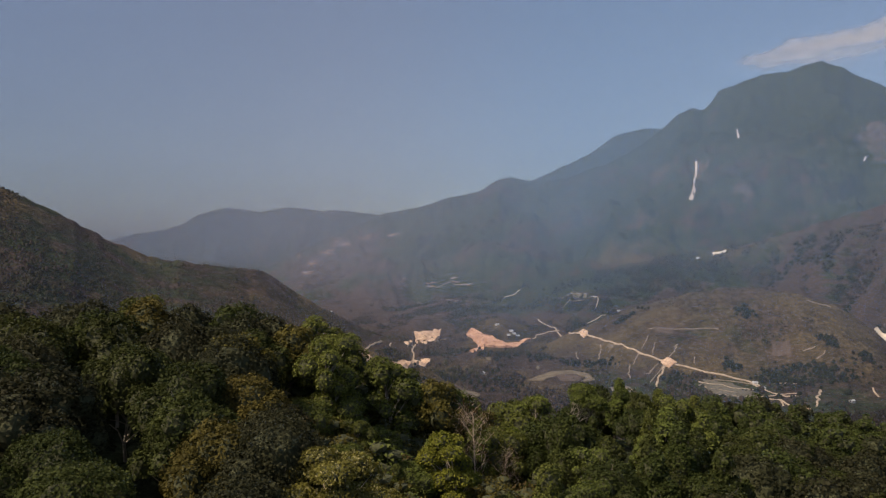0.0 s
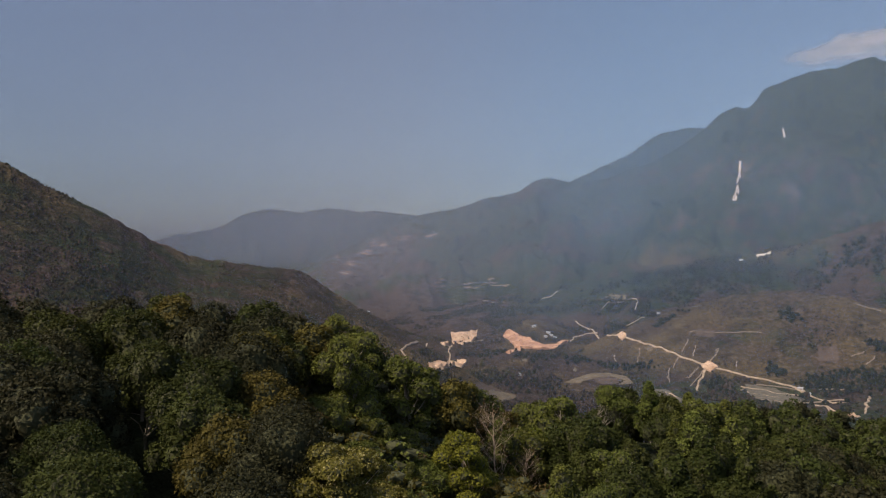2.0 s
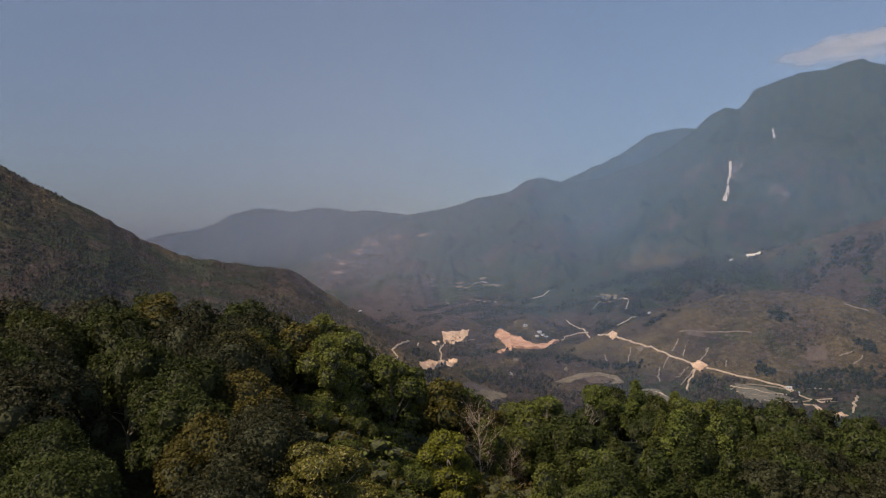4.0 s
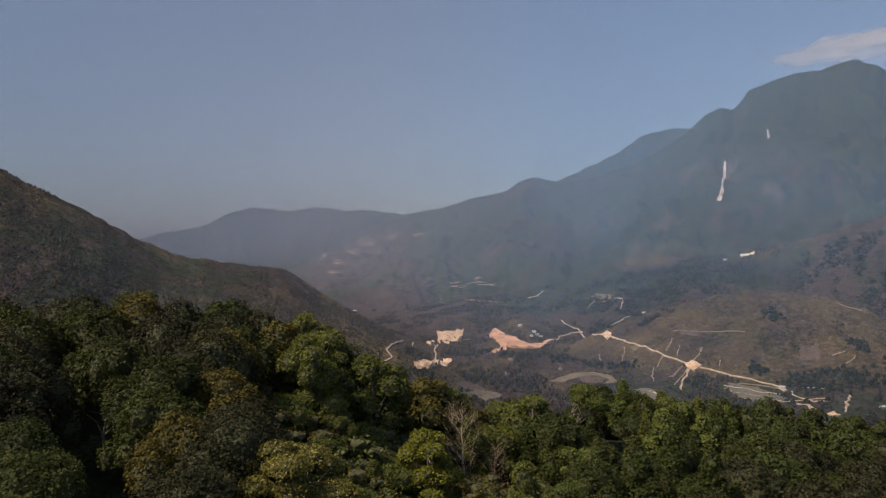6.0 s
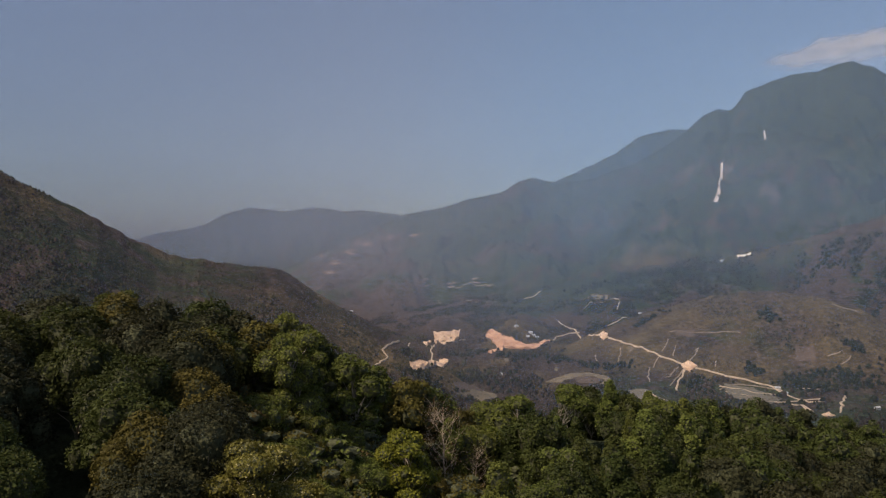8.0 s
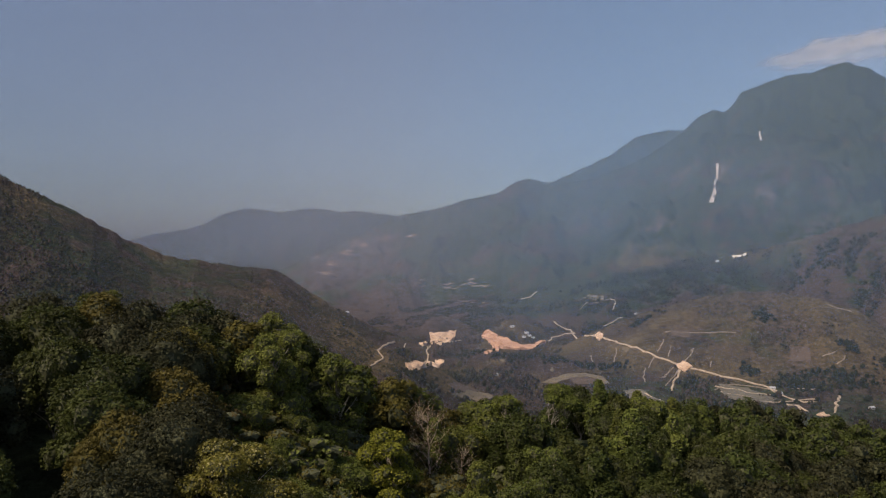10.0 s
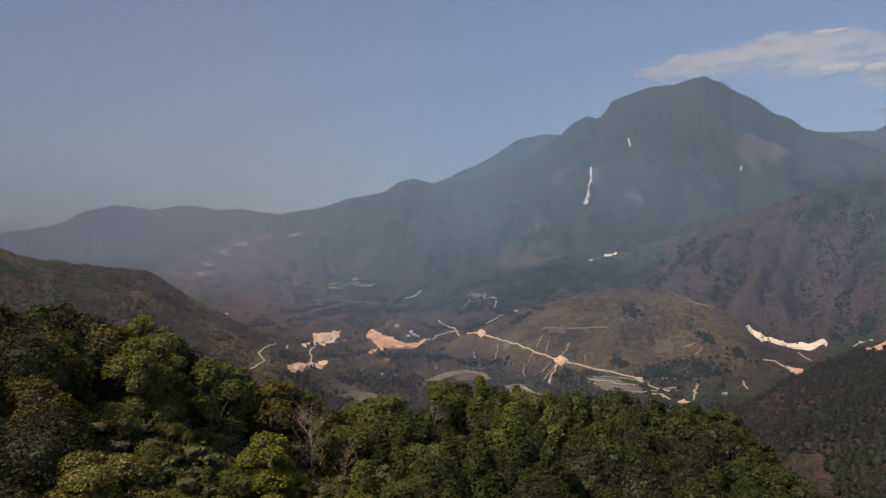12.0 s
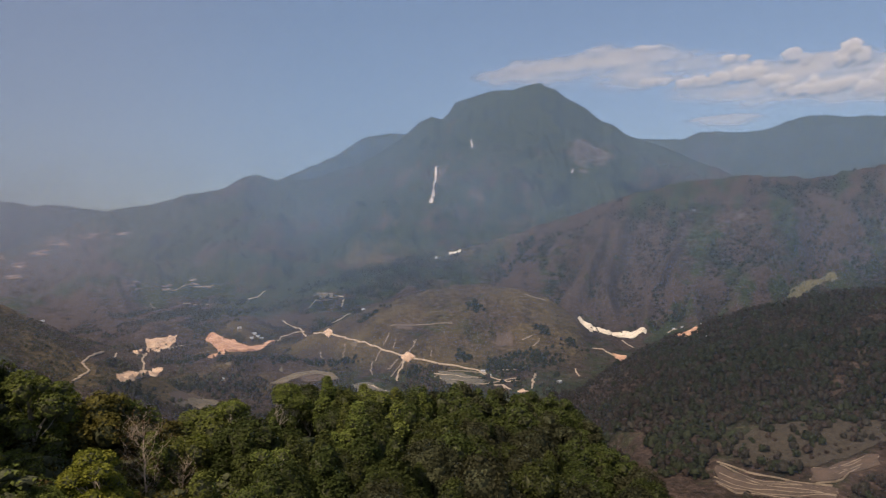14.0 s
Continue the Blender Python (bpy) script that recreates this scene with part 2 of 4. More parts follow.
BEARINGS = np.concatenate([np.arange(-180, -40, 4.0), np.arange(-40, 60, 0.18), np.arange(60, 180, 4.0)])
RADII = ring_radii()
GX = np.sin(np.radians(BEARINGS))[None, :] * RADII[:, None]
GY = np.cos(np.radians(BEARINGS))[None, :] * RADII[:, None]
GZ = height(GX, GY)


def ground_z(x, y):
    """The height of the ground sheet itself."""
    bearing, r = polar(np.asarray(x, float), np.asarray(y, float))
    i = np.clip(np.searchsorted(RADII, r) - 1, 0, len(RADII) - 2)
    j = np.clip(np.searchsorted(BEARINGS, bearing) - 1, 0, len(BEARINGS) - 2)
    u = (r - RADII[i]) / (RADII[i + 1] - RADII[i])
    v = (bearing - BEARINGS[j]) / (BEARINGS[j + 1] - BEARINGS[j])
    a, b, c, d = GZ[i, j], GZ[i, j + 1], GZ[i + 1, j + 1], GZ[i + 1, j]
    return np.where(v >= u, a + v * (b - a) + u * (c - b), a + u * (d - a) + v * (c - d))

# ---- ground sheet ----
def mesh_object(name, verts, faces, mat, parent=None, label=""):
    me = bpy.data.meshes.new(name)
    me.from_pydata([tuple(v) for v in verts], [], [tuple(f) for f in faces])
    me.materials.append(mat)
    ob = new(name, me)
    ob.parent = parent
    if label:
        tagged(ob, label)
    return ob


def grid_mesh(name, x, y, z, closed=False, smooth=True):
    rows, cols = x.shape
    me = bpy.data.meshes.new(name)
    co = np.stack([x, y, z], -1).reshape(-1, 3)
    n = cols if closed else cols - 1
    a = (np.arange(rows - 1)[:, None] * cols + np.arange(n)[None, :]).ravel()
    b = (np.arange(rows - 1)[:, None] * cols + (np.arange(n) + 1)[None, :] % cols).ravel()
    quads = np.stack([a, b, b + cols, a + cols], -1)
    me.vertices.add(len(co))
    me.vertices.foreach_set("co", co.astype(np.float32).ravel())
    me.loops.add(quads.size)
    me.loops.foreach_set("vertex_index", quads.astype(np.int32).ravel())
    me.polygons.add(len(quads))
    me.polygons.foreach_set("loop_start", np.arange(0, quads.size, 4, dtype=np.int32))
    me.update(calc_edges=True)
    me.polygons.foreach_set("use_smooth", np.full(len(quads), smooth, dtype=bool))
    return me


def attribute(me, name, values):
    a = me.attributes.new(name, "FLOAT", "POINT")
    a.data.foreach_set("value", np.asarray(values, np.float32).ravel())


def ground_material():
    m, nt, bsdf, out = material("hill_ground")
    pos = nt.nodes.new("ShaderNodeNewGeometry").outputs["Position"]

    def attr(name):
        n = nt.nodes.new("ShaderNodeAttribute")
        n.attribute_name = name
        return n.outputs["Fac"]

    broad = noise_tex(nt, 0.006, 8, 0.65, pos)
    mid = noise_tex(nt, 0.03, 8, 0.7, pos)
    grain = noise_tex(nt, 0.16, 6, 0.7, pos)
    bushes = []
    for scale in (0.13, 0.34):
        v = node(nt, "ShaderNodeTexVoronoi", Scale=scale, Randomness=1.0)
        shift = node(nt, "ShaderNodeVectorMath")
        shift.operation = "ADD"
        wob = node(nt, "ShaderNodeTexNoise", Scale=scale * 2, Detail=3.0)
        big = node(nt, "ShaderNodeVectorMath")
        big.operation = "SCALE"
        big.inputs["Scale"].default_value = 0.8 / scale
        nt.links.new(pos, wob.inputs["Vector"])
        nt.links.new(wob.outputs["Color"], big.inputs[0])
        nt.links.new(pos, shift.inputs[0])
        nt.links.new(big.outputs[0], shift.inputs[1])
        nt.links.new(shift.outputs[0], v.inputs["Vector"])
        bushes.append(v.outputs["Distance"])
    clump = mix(nt, 0.5, ramp(nt, bushes[0], (0.10, (0.80, 0.80, 0.80)), (0.75, (0.15, 0.15, 0.15))), ramp(nt, bushes[1], (0.10, (0.80, 0.80, 0.80)), (0.75, (0.2, 0.2, 0.2))))
    fine = mix(nt, 0.5, grain, clump)
    wood = ramp(nt, fine, (0.32, (0.014, 0.020, 0.010)), (0.50, (0.036, 0.047, 0.022)), (0.70, (0.080, 0.090, 0.042)))
    scrub = ramp(nt, fine, (0.32, (0.030, 0.023, 0.017)), (0.50, (0.068, 0.047, 0.038)), (0.70, (0.138, 0.098, 0.080)))
    grass = ramp(nt, fine, (0.30, (0.042, 0.036, 0.015)), (0.52, (0.124, 0.088, 0.043)), (0.72, (0.208, 0.150, 0.080)))
    rock = ramp(nt, fine, (0.3, (0.07, 0.055, 0.050)), (0.7, (0.200, 0.155, 0.140)))
    where = node(nt, "ShaderNodeMath")
    where.operation = "ADD"
    nt.links.new(mid, where.inputs[0])
    nt.links.new(attr("scrub"), where.inputs[1])
    patch = ramp(nt, where.outputs[0], (0.50, (0, 0, 0)), (0.66, (1, 1, 1)))
    col = mix(nt, patch, wood, scrub)
    where2 = node(nt, "ShaderNodeMath")
    where2.operation = "ADD"
    nt.links.new(broad, where2.inputs[0])
    nt.links.new(attr("grass"), where2.inputs[1])
    col = mix(nt, ramp(nt, where2.outputs[0], (0.62, (0, 0, 0)), (0.90, (1, 1, 1))), col, grass)
    where3 = node(nt, "ShaderNodeMath")
    where3.operation = "ADD"
    nt.links.new(mid, where3.inputs[0])
    nt.links.new(attr("rock"), where3.inputs[1])
    col = mix(nt, ramp(nt, where3.outputs[0], (0.80, (0, 0, 0)), (0.98, (1, 1, 1))), col, rock)
    stands = noise_tex(nt, 0.018, 7, 0.72, pos)
    col = mix(nt, 1.0, col, ramp(nt, stands, (0.32, (0.45, 0.47, 0.45)), (0.52, (0.95, 0.95, 0.95)), (0.70, (1.0, 1.0, 1.0))), "MULTIPLY")
    nt.links.new(col, bsdf.inputs["Base Color"])
    bsdf.inputs["Roughness"].default_value = 0.95
    bsdf.inputs["Specular IOR Level"].default_value = 0.1
    bump(nt, bsdf, fine, 0.9, 6.0)
    return m


GROUND = ground_material()
me = grid_mesh("ground", GX, GY, GZ, closed=True)
GB, GR = polar(GX, GY)
above = GZ - EYE
scrub = (0.10 * step(1150, 1350, GR) * (1 - step(2000, 2300, GR)) * step(24, 34, GB)
         + 0.10 * (1 - step(1000, 1200, GR)) * step(300, 400, GR) * (1 - 0.7 * step(28, 34, GB)) + 0.04 * (GR > 1500) * (1 - step(2500, 3400, GR)))
on_dome = step(980, 1060, GR) * (1 - step(1300, 1380, GR)) * step(7, 13, GB) * (1 - step(32, 34, GB))
red = step(1500, 1700, GR) * (1 - step(2100, 2300, GR)) * step(-12, -8, GB) * (1 - step(0, 4, GB))
valley = step(560, 700, GR) * (1 - step(1500, 1700, GR)) * (1 - step(8, 14, GB)) * step(-12, -6, GB)
scree = step(1150, 1350, GR) * (1 - step(2000, 2300, GR)) * step(22, 28, GB)
gully = fbm(GB * 12 + 0.010 * GR, GR * 0.10, 22, 83, 4)       # streaks that run down the slope
near_dry = (1 - step(650, 820, GR)) * step(26, 31, GB)
attribute(me, "scrub", scrub + 0.30 * scree * gully + 0.16 * near_dry + 0.12 * on_dome + 0.34 * red + 0.20 * valley + 0.22 * step(2300, 2500, GR) * (1 - step(3500, 3800, GR)) * step(-16, -12, GB) * (1 - step(-7, -3, GB)) - 0.02 * (GR > 2300) - 0.12 * step(350, 650, above) + 0.26 * fbm(GX, GY, 300, 81, 4) + 0.16 * fbm(GX, GY, 85, 82, 3))
bushy = step(320, 420, GR) * (1 - step(880, 980, GR)) * (1 - step(-8, -3, GB))
attribute(me, "grass", (0.20 + 0.55 * fbm(GX, GY, 90, 86, 4)) * bushy + (0.15 + 0.60 * fbm(GX, GY, 110, 87, 4)) * valley + (0.36 + 0.28 * fbm(GX, GY, 120, 84, 3)) * on_dome + 0.22 * step(1800, 2000, GR) * (1 - step(2200, 2600, GR)) * step(8, 14, GB) * (1 - step(26, 32, GB)))
slope = np.hypot(np.gradient(GZ, axis=0) / np.gradient(RADII)[:, None], 0)
# pale crags on the mountain face: east, north, reach
CRAGS = ((1193, 1529, 12), (1253, 1449, 10), (1293, 1304, 12), (1306, 1327, 9), (932, 1399, 9), (1484, 2654, 40), (1810, 2776, 81), (1875, 2827, 58), (1425, 3566, 34), (1066, 3273, 75), (1106, 2466, 46), (1145, 3034, 40), (624, 3360, 87), (813, 2727, 101))
crag = sum(np.exp(-((GX - x) ** 2 + (GY - y) ** 2) / (2 * q * q)) for x, y, q in CRAGS)
attribute(me, "rock", 0.05 * step(300, 500, above) + 0.08 * step(0.6, 1.0, slope) * (GR > 1200) + 0.37 * np.clip(crag, 0, 1))
me.materials.append(GROUND)
ground = tagged(new("ground", me), "wooded hills, dry scrub slopes and steep mountain", "ground", kind="structure")


# ---- haze in the valley air: painted on thin added curtains, denser low down, thinning out over the ground ----
def haze_material(name, blue, west_grey):
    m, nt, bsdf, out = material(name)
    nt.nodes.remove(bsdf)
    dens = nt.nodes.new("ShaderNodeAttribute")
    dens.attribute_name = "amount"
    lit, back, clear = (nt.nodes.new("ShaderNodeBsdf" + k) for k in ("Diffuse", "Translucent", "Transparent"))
    west_tint = nt.nodes.new("ShaderNodeAttribute")
    west_tint.attribute_name = "west_tint"
    tint = mix(nt, west_tint.outputs["Fac"], blue, west_grey)
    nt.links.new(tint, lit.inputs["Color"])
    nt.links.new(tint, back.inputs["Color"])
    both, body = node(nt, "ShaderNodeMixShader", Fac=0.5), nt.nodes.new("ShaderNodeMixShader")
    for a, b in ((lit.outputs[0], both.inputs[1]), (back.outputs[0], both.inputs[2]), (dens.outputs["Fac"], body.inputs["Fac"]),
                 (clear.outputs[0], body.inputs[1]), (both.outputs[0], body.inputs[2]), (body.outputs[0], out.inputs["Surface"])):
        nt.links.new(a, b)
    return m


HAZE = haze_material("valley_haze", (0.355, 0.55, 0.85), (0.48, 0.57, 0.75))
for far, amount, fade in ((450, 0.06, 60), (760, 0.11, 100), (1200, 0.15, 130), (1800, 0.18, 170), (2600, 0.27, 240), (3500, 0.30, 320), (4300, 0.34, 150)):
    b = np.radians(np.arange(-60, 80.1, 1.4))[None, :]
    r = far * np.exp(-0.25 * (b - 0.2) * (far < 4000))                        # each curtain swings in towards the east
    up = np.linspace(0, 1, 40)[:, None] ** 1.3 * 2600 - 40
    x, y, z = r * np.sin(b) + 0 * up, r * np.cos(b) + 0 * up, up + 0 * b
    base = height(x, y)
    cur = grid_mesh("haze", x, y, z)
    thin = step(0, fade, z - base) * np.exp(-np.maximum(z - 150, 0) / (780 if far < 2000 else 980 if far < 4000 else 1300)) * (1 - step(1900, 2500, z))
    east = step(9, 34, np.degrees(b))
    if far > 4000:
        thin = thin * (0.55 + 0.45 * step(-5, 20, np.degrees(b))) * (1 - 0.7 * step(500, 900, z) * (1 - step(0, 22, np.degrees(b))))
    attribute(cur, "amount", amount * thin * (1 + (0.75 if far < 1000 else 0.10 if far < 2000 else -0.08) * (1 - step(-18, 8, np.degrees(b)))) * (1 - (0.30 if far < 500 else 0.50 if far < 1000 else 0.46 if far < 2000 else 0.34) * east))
    # haze colour painted greyer to the west, where it scatters light differently
    attribute(cur, "west_tint", (1 - step(-12, 14, np.degrees(b))) + 0 * thin)
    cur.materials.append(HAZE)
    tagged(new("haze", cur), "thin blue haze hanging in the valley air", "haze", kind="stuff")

# ---- trees ----
rng = np.random.default_rng(7)


def branch_tube(verts, faces, path, radii, sides=6):
    base = len(verts)
    for k, (p, r) in enumerate(zip(path, radii)):
        d = (path[min(k + 1, len(path) - 1)] - path[max(k - 1, 0)]).normalized()
        u = d.orthogonal().normalized()
        v = d.cross(u)
        for s in range(sides):
            a = 2 * math.pi * s / sides
            verts.append(p + (u * math.cos(a) + v * math.sin(a)) * r)
    for k in range(len(path) - 1):
        for s in range(sides):
            a, b = base + k * sides + s, base + k * sides + (s + 1) % sides
            faces.append((a, b, b + sides, a + sides))


def limb(start, end, sag, steps, rnd):
    pts = []
    for k in range(steps + 1):
        t = k / steps
        p = start.lerp(end, t)
        p.z += sag * math.sin(math.pi * t)
        j = 0.06 * (end - start).length * math.sin(math.pi * t)
        pts.append(p + Vector((rnd.uniform(-j, j), rnd.uniform(-j, j), rnd.uniform(-j, j) * 0.5)))
    return pts


def unit(v):
    return v / np.linalg.norm(v, axis=-1)[..., None]


def leaf_sprays(centres, radii, flat, count, size, rnd):
    """Sprays of leaves on the skin of each lobe: small blades that lie along it, with gaps. Three corners each."""
    made = []
    for c, r in zip(centres, radii):
        n = max(1, int(count * (r / radii.mean()) ** 2))
        d = unit(rnd.normal(size=(n, 3)))
        d[:, 2] = np.where(d[:, 2] < -0.35, -d[:, 2], d[:, 2])
        knob = 1 + 0.16 * np.sin(d[:, :1] * 9 + c[0] * 3) * np.sin(d[:, 1:2] * 9 + c[1] * 3) + 0.1 * np.sin(d[:, 2:] * 13)
        p = c + d * r * knob * (0.88 + 0.22 * rnd.random((n, 1)) ** 1.5) * np.array([1, 1, flat])
        nrm = unit(d + rnd.normal(size=(n, 3)) * 0.40 + np.array([0, 0, 0.30]))
        side = unit(np.cross(nrm, rnd.normal(size=(n, 3))))
        along = np.cross(nrm, side)
        s = size * (0.6 + 0.8 * rnd.random((n, 1)))
        made.append(np.stack([p - along * s, p + along * s * 0.7 + side * s * 0.75 - nrm * s * 0.2, p + along * s * 0.7 - side * s * 0.75 - nrm * s * 0.2], 1))
    return np.concatenate(made)


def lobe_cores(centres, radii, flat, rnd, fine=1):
    """The dark filling that stands for each lobe's shaded inside: a small lumpy ball."""
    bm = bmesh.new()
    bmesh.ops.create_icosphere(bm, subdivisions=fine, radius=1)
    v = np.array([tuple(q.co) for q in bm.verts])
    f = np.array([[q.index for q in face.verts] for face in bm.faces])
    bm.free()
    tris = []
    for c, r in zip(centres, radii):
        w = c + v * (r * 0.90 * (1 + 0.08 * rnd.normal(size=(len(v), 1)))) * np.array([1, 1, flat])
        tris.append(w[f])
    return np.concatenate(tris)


def blade_mesh(name, quads, mats, which=None):
    me = bpy.data.meshes.new(name)
    n, k = quads.shape[:2]
    me.vertices.add(n * k)
    me.vertices.foreach_set("co", quads.astype(np.float32).ravel())
    me.loops.add(n * k)
    me.loops.foreach_set("vertex_index", np.arange(n * k, dtype=np.int32))
    me.polygons.add(n)
    me.polygons.foreach_set("loop_start", np.arange(0, n * k, k, dtype=np.int32))
    for m in mats:
        me.materials.append(m)
    if which is not None:
        me.polygons.foreach_set("material_index", which.astype(np.int32))
    me.update(calc_edges=True)
    return me


MASSES = {          # the big masses of a crown: across, height, reach, thickness, as shares of its width and height
    "round": ((0.03, 0.14, 0.30, 0.32), (0.22, 0.16, 0.22, 0.24), (0.24, 0.10, 0.23, 0.25), (0.20, 0.18, 0.20, 0.22), (0.30, 0.02, 0.20, 0.24), (0.32, -0.04, 0.20, 0.24),
              (0.34, -0.10, 0.19, 0.24), (0.32, -0.06, 0.20, 0.24), (0.38, -0.18, 0.16, 0.20), (0.37, -0.22, 0.16, 0.20), (0.05, -0.12, 0.34, 0.28)),
    "cone": ((0, 0.38, 0.16, 0.13), (0.08, 0.24, 0.22, 0.14), (0.14, 0.10, 0.24, 0.14), (0.18, -0.03, 0.26, 0.15), (0.20, -0.15, 0.26, 0.14), (0.24, -0.28, 0.26, 0.15), (0.22, 0.04, 0.2, 0.12),
             (0.05, -0.1, 0.3, 0.26), (0.26, -0.2, 0.2, 0.13)),
    "umbrella": ((0.08, 0.30, 0.30, 0.26), (0.30, 0.12, 0.26, 0.24), (0.34, -0.05, 0.22, 0.22), (0.32, 0.18, 0.22, 0.22), (0.36, -0.16, 0.18, 0.20), (0.2, 0.05, 0.22, 0.2)),
    "sprays": tuple((0.40 * math.sqrt(0.25 + 0.75 * math.sin(k * 1.7) ** 2) * math.sqrt(max(0.05, 1 - (0.4 - k * 0.046) ** 2 * 4)), 0.42 - k * 0.046, 0.195 + 0.04 * math.sin(k * 2.9), 0.115 + 0.02 * math.sin(k * 4.1)) for k in range(18)),
    "tiers": ((0.02, 0.36, 0.24, 0.14), (0.20, 0.20, 0.26, 0.13), (0.24, 0.06, 0.28, 0.13), (0.22, -0.08, 0.30, 0.14), (0.28, -0.20, 0.28, 0.13), (0.26, -0.34, 0.26, 0.12), (0.10, 0.02, 0.24, 0.2)),
}


def crown_masses(shape, width, tall, pr):
    out, turn = [], pr.uniform(0, 6.28)
    for across, up, reach, thick in MASSES[shape]:
        turn += 2.4 + pr.uniform(-0.4, 0.4)
        k = pr.uniform(0.78, 1.16)
        out.append(((math.cos(turn) * across * 1.12 * width, math.sin(turn) * across * 1.12 * width, (up + pr.uniform(-0.06, 0.06)) * tall), (reach * width * k, reach * width * k, thick * tall * k)))
    return [np.array(c) for c, s in out], [np.array(s) for c, s in out]


def crown_leaves(middles, sizes, count, size, rnd):
    """Leaf sprays over the outside of the masses, heaped in knobbly clumps; three corners each."""
    area = np.array([s[0] * (s[0] + s[2]) for s in sizes])
    made = []
    for i, (c, s) in enumerate(zip(middles, sizes)):
        n = int(count * area[i] / area.sum())
        d = unit(rnd.normal(size=(n, 3)))
        d[:, 2] = np.where(d[:, 2] < -0.5, -d[:, 2], d[:, 2])
        knobs = unit(rnd.normal(size=(int(16 + 30 * s[0] ** 1.4), 3)))
        dots = d @ knobs.T
        near = dots.argmax(1)
        lump = np.clip((dots.max(1) - 0.84) / 0.16, 0, 1)[:, None] * rnd.uniform(0.2, 1.0, len(knobs))[near][:, None]
        p = c + d * s * (0.80 + 0.22 * lump + 0.24 * rnd.random((n, 1)) ** 1.6)
        nrm = unit(d * 0.6 + (d - knobs[near]) * 1.1 + np.array([0, 0, 0.25]) + rnd.normal(size=(n, 3)) * 0.38)
        free = np.ones(n, bool)
        for j, (cj, sj) in enumerate(zip(middles, sizes)):
            if j != i:
                free &= (((p - cj) / sj) ** 2).sum(1) > 0.62
        p, nrm = p[free], nrm[free]
        side = unit(np.cross(nrm, rnd.normal(size=p.shape)))
        along = np.cross(nrm, side)
        q = size * (0.6 + 0.8 * rnd.random((len(p), 1)))
        made.append(np.stack([p - along * q, p + along * q * 0.6 + side * q * 0.8 - nrm * q * 0.3, p + along * q * 0.6 - side * q * 0.8 - nrm * q * 0.3], 1))
    return np.concatenate(made)


def make_tree(name, label, shape, leaf, seed, tall=10.5, width=7.0, crown=0.74, leaves=6800, size=0.16, bark=BARK, flowers=None, forks=1):
    """A tree with its foot at the origin: a trunk with limbs, and a crown of leaf sprays in uneven masses."""
    rnd, pr = np.random.default_rng(seed), random.Random(seed)
    tree = tagged(new(name), label, "tree")
    mid = tall * (1 - crown / 2) - 0.2
    middles, sizes = crown_masses(shape, width, tall * crown, pr)
    middles = [c + np.array([0, 0, mid]) for c in middles]
    sprays = crown_leaves(middles, sizes, leaves, size, rnd)
    verts, faces = [], []
    for f in range(forks):
        lean = Vector((pr.uniform(-1, 1), pr.uniform(-1, 1), 0)) * (width * (0.05 if forks == 1 else 0.40))
        foot = Vector((pr.uniform(-0.3, 0.3), pr.uniform(-0.3, 0.3), -1.2)) if forks > 1 else Vector((0, 0, -1.2))
        path = limb(foot, Vector((lean.x, lean.y, tall * 0.84)), 0, 7, pr)
        branch_tube(verts, faces, path, [tall * 0.018 * (1 - 0.75 * k / 7) / forks**0.7 for k in range(8)], 7)
        for c in middles if forks == 1 else middles[f::forks]:
            start = path[min(6, max(2, int(7 * (c[2] - 1.5) / tall)))]
            branch_tube(verts, faces, limb(start, Vector(c), 0.3, 3, pr), [0.07, 0.055, 0.04, 0.02], 5)
        for c in sprays[pr.randrange(200)::700, 0]:
            start = path[min(6, max(3, int(7 * (c[2] - 0.8) / tall)))]
            branch_tube(verts, faces, limb(start, Vector(c), 0.3, 3, pr), [0.05, 0.04, 0.03, 0.02], 3)
    mesh_object("trunk", verts, faces, bark, tree)
    # dark balls behind the leaves, coloured as the shade in the crown
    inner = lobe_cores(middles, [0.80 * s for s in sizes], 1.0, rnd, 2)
    mats, which = [LEAF[leaf], CROWN_SHADE], np.concatenate([np.zeros(len(sprays), int), np.ones(len(inner), int)])
    if flowers:
        mats.append(LEAF[flowers])
        up = sprays[:, :, 2].mean(1)
        tuft = np.sin(sprays[:, 0, 0] * 2.3 + seed) * np.sin(sprays[:, 0, 1] * 2.7) > -0.25
        which[:len(sprays)] = ((up > np.quantile(up, 0.5)) & tuft & (rnd.random(len(sprays)) < 0.24)) * 2
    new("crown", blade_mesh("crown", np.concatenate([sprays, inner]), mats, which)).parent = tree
    return tree


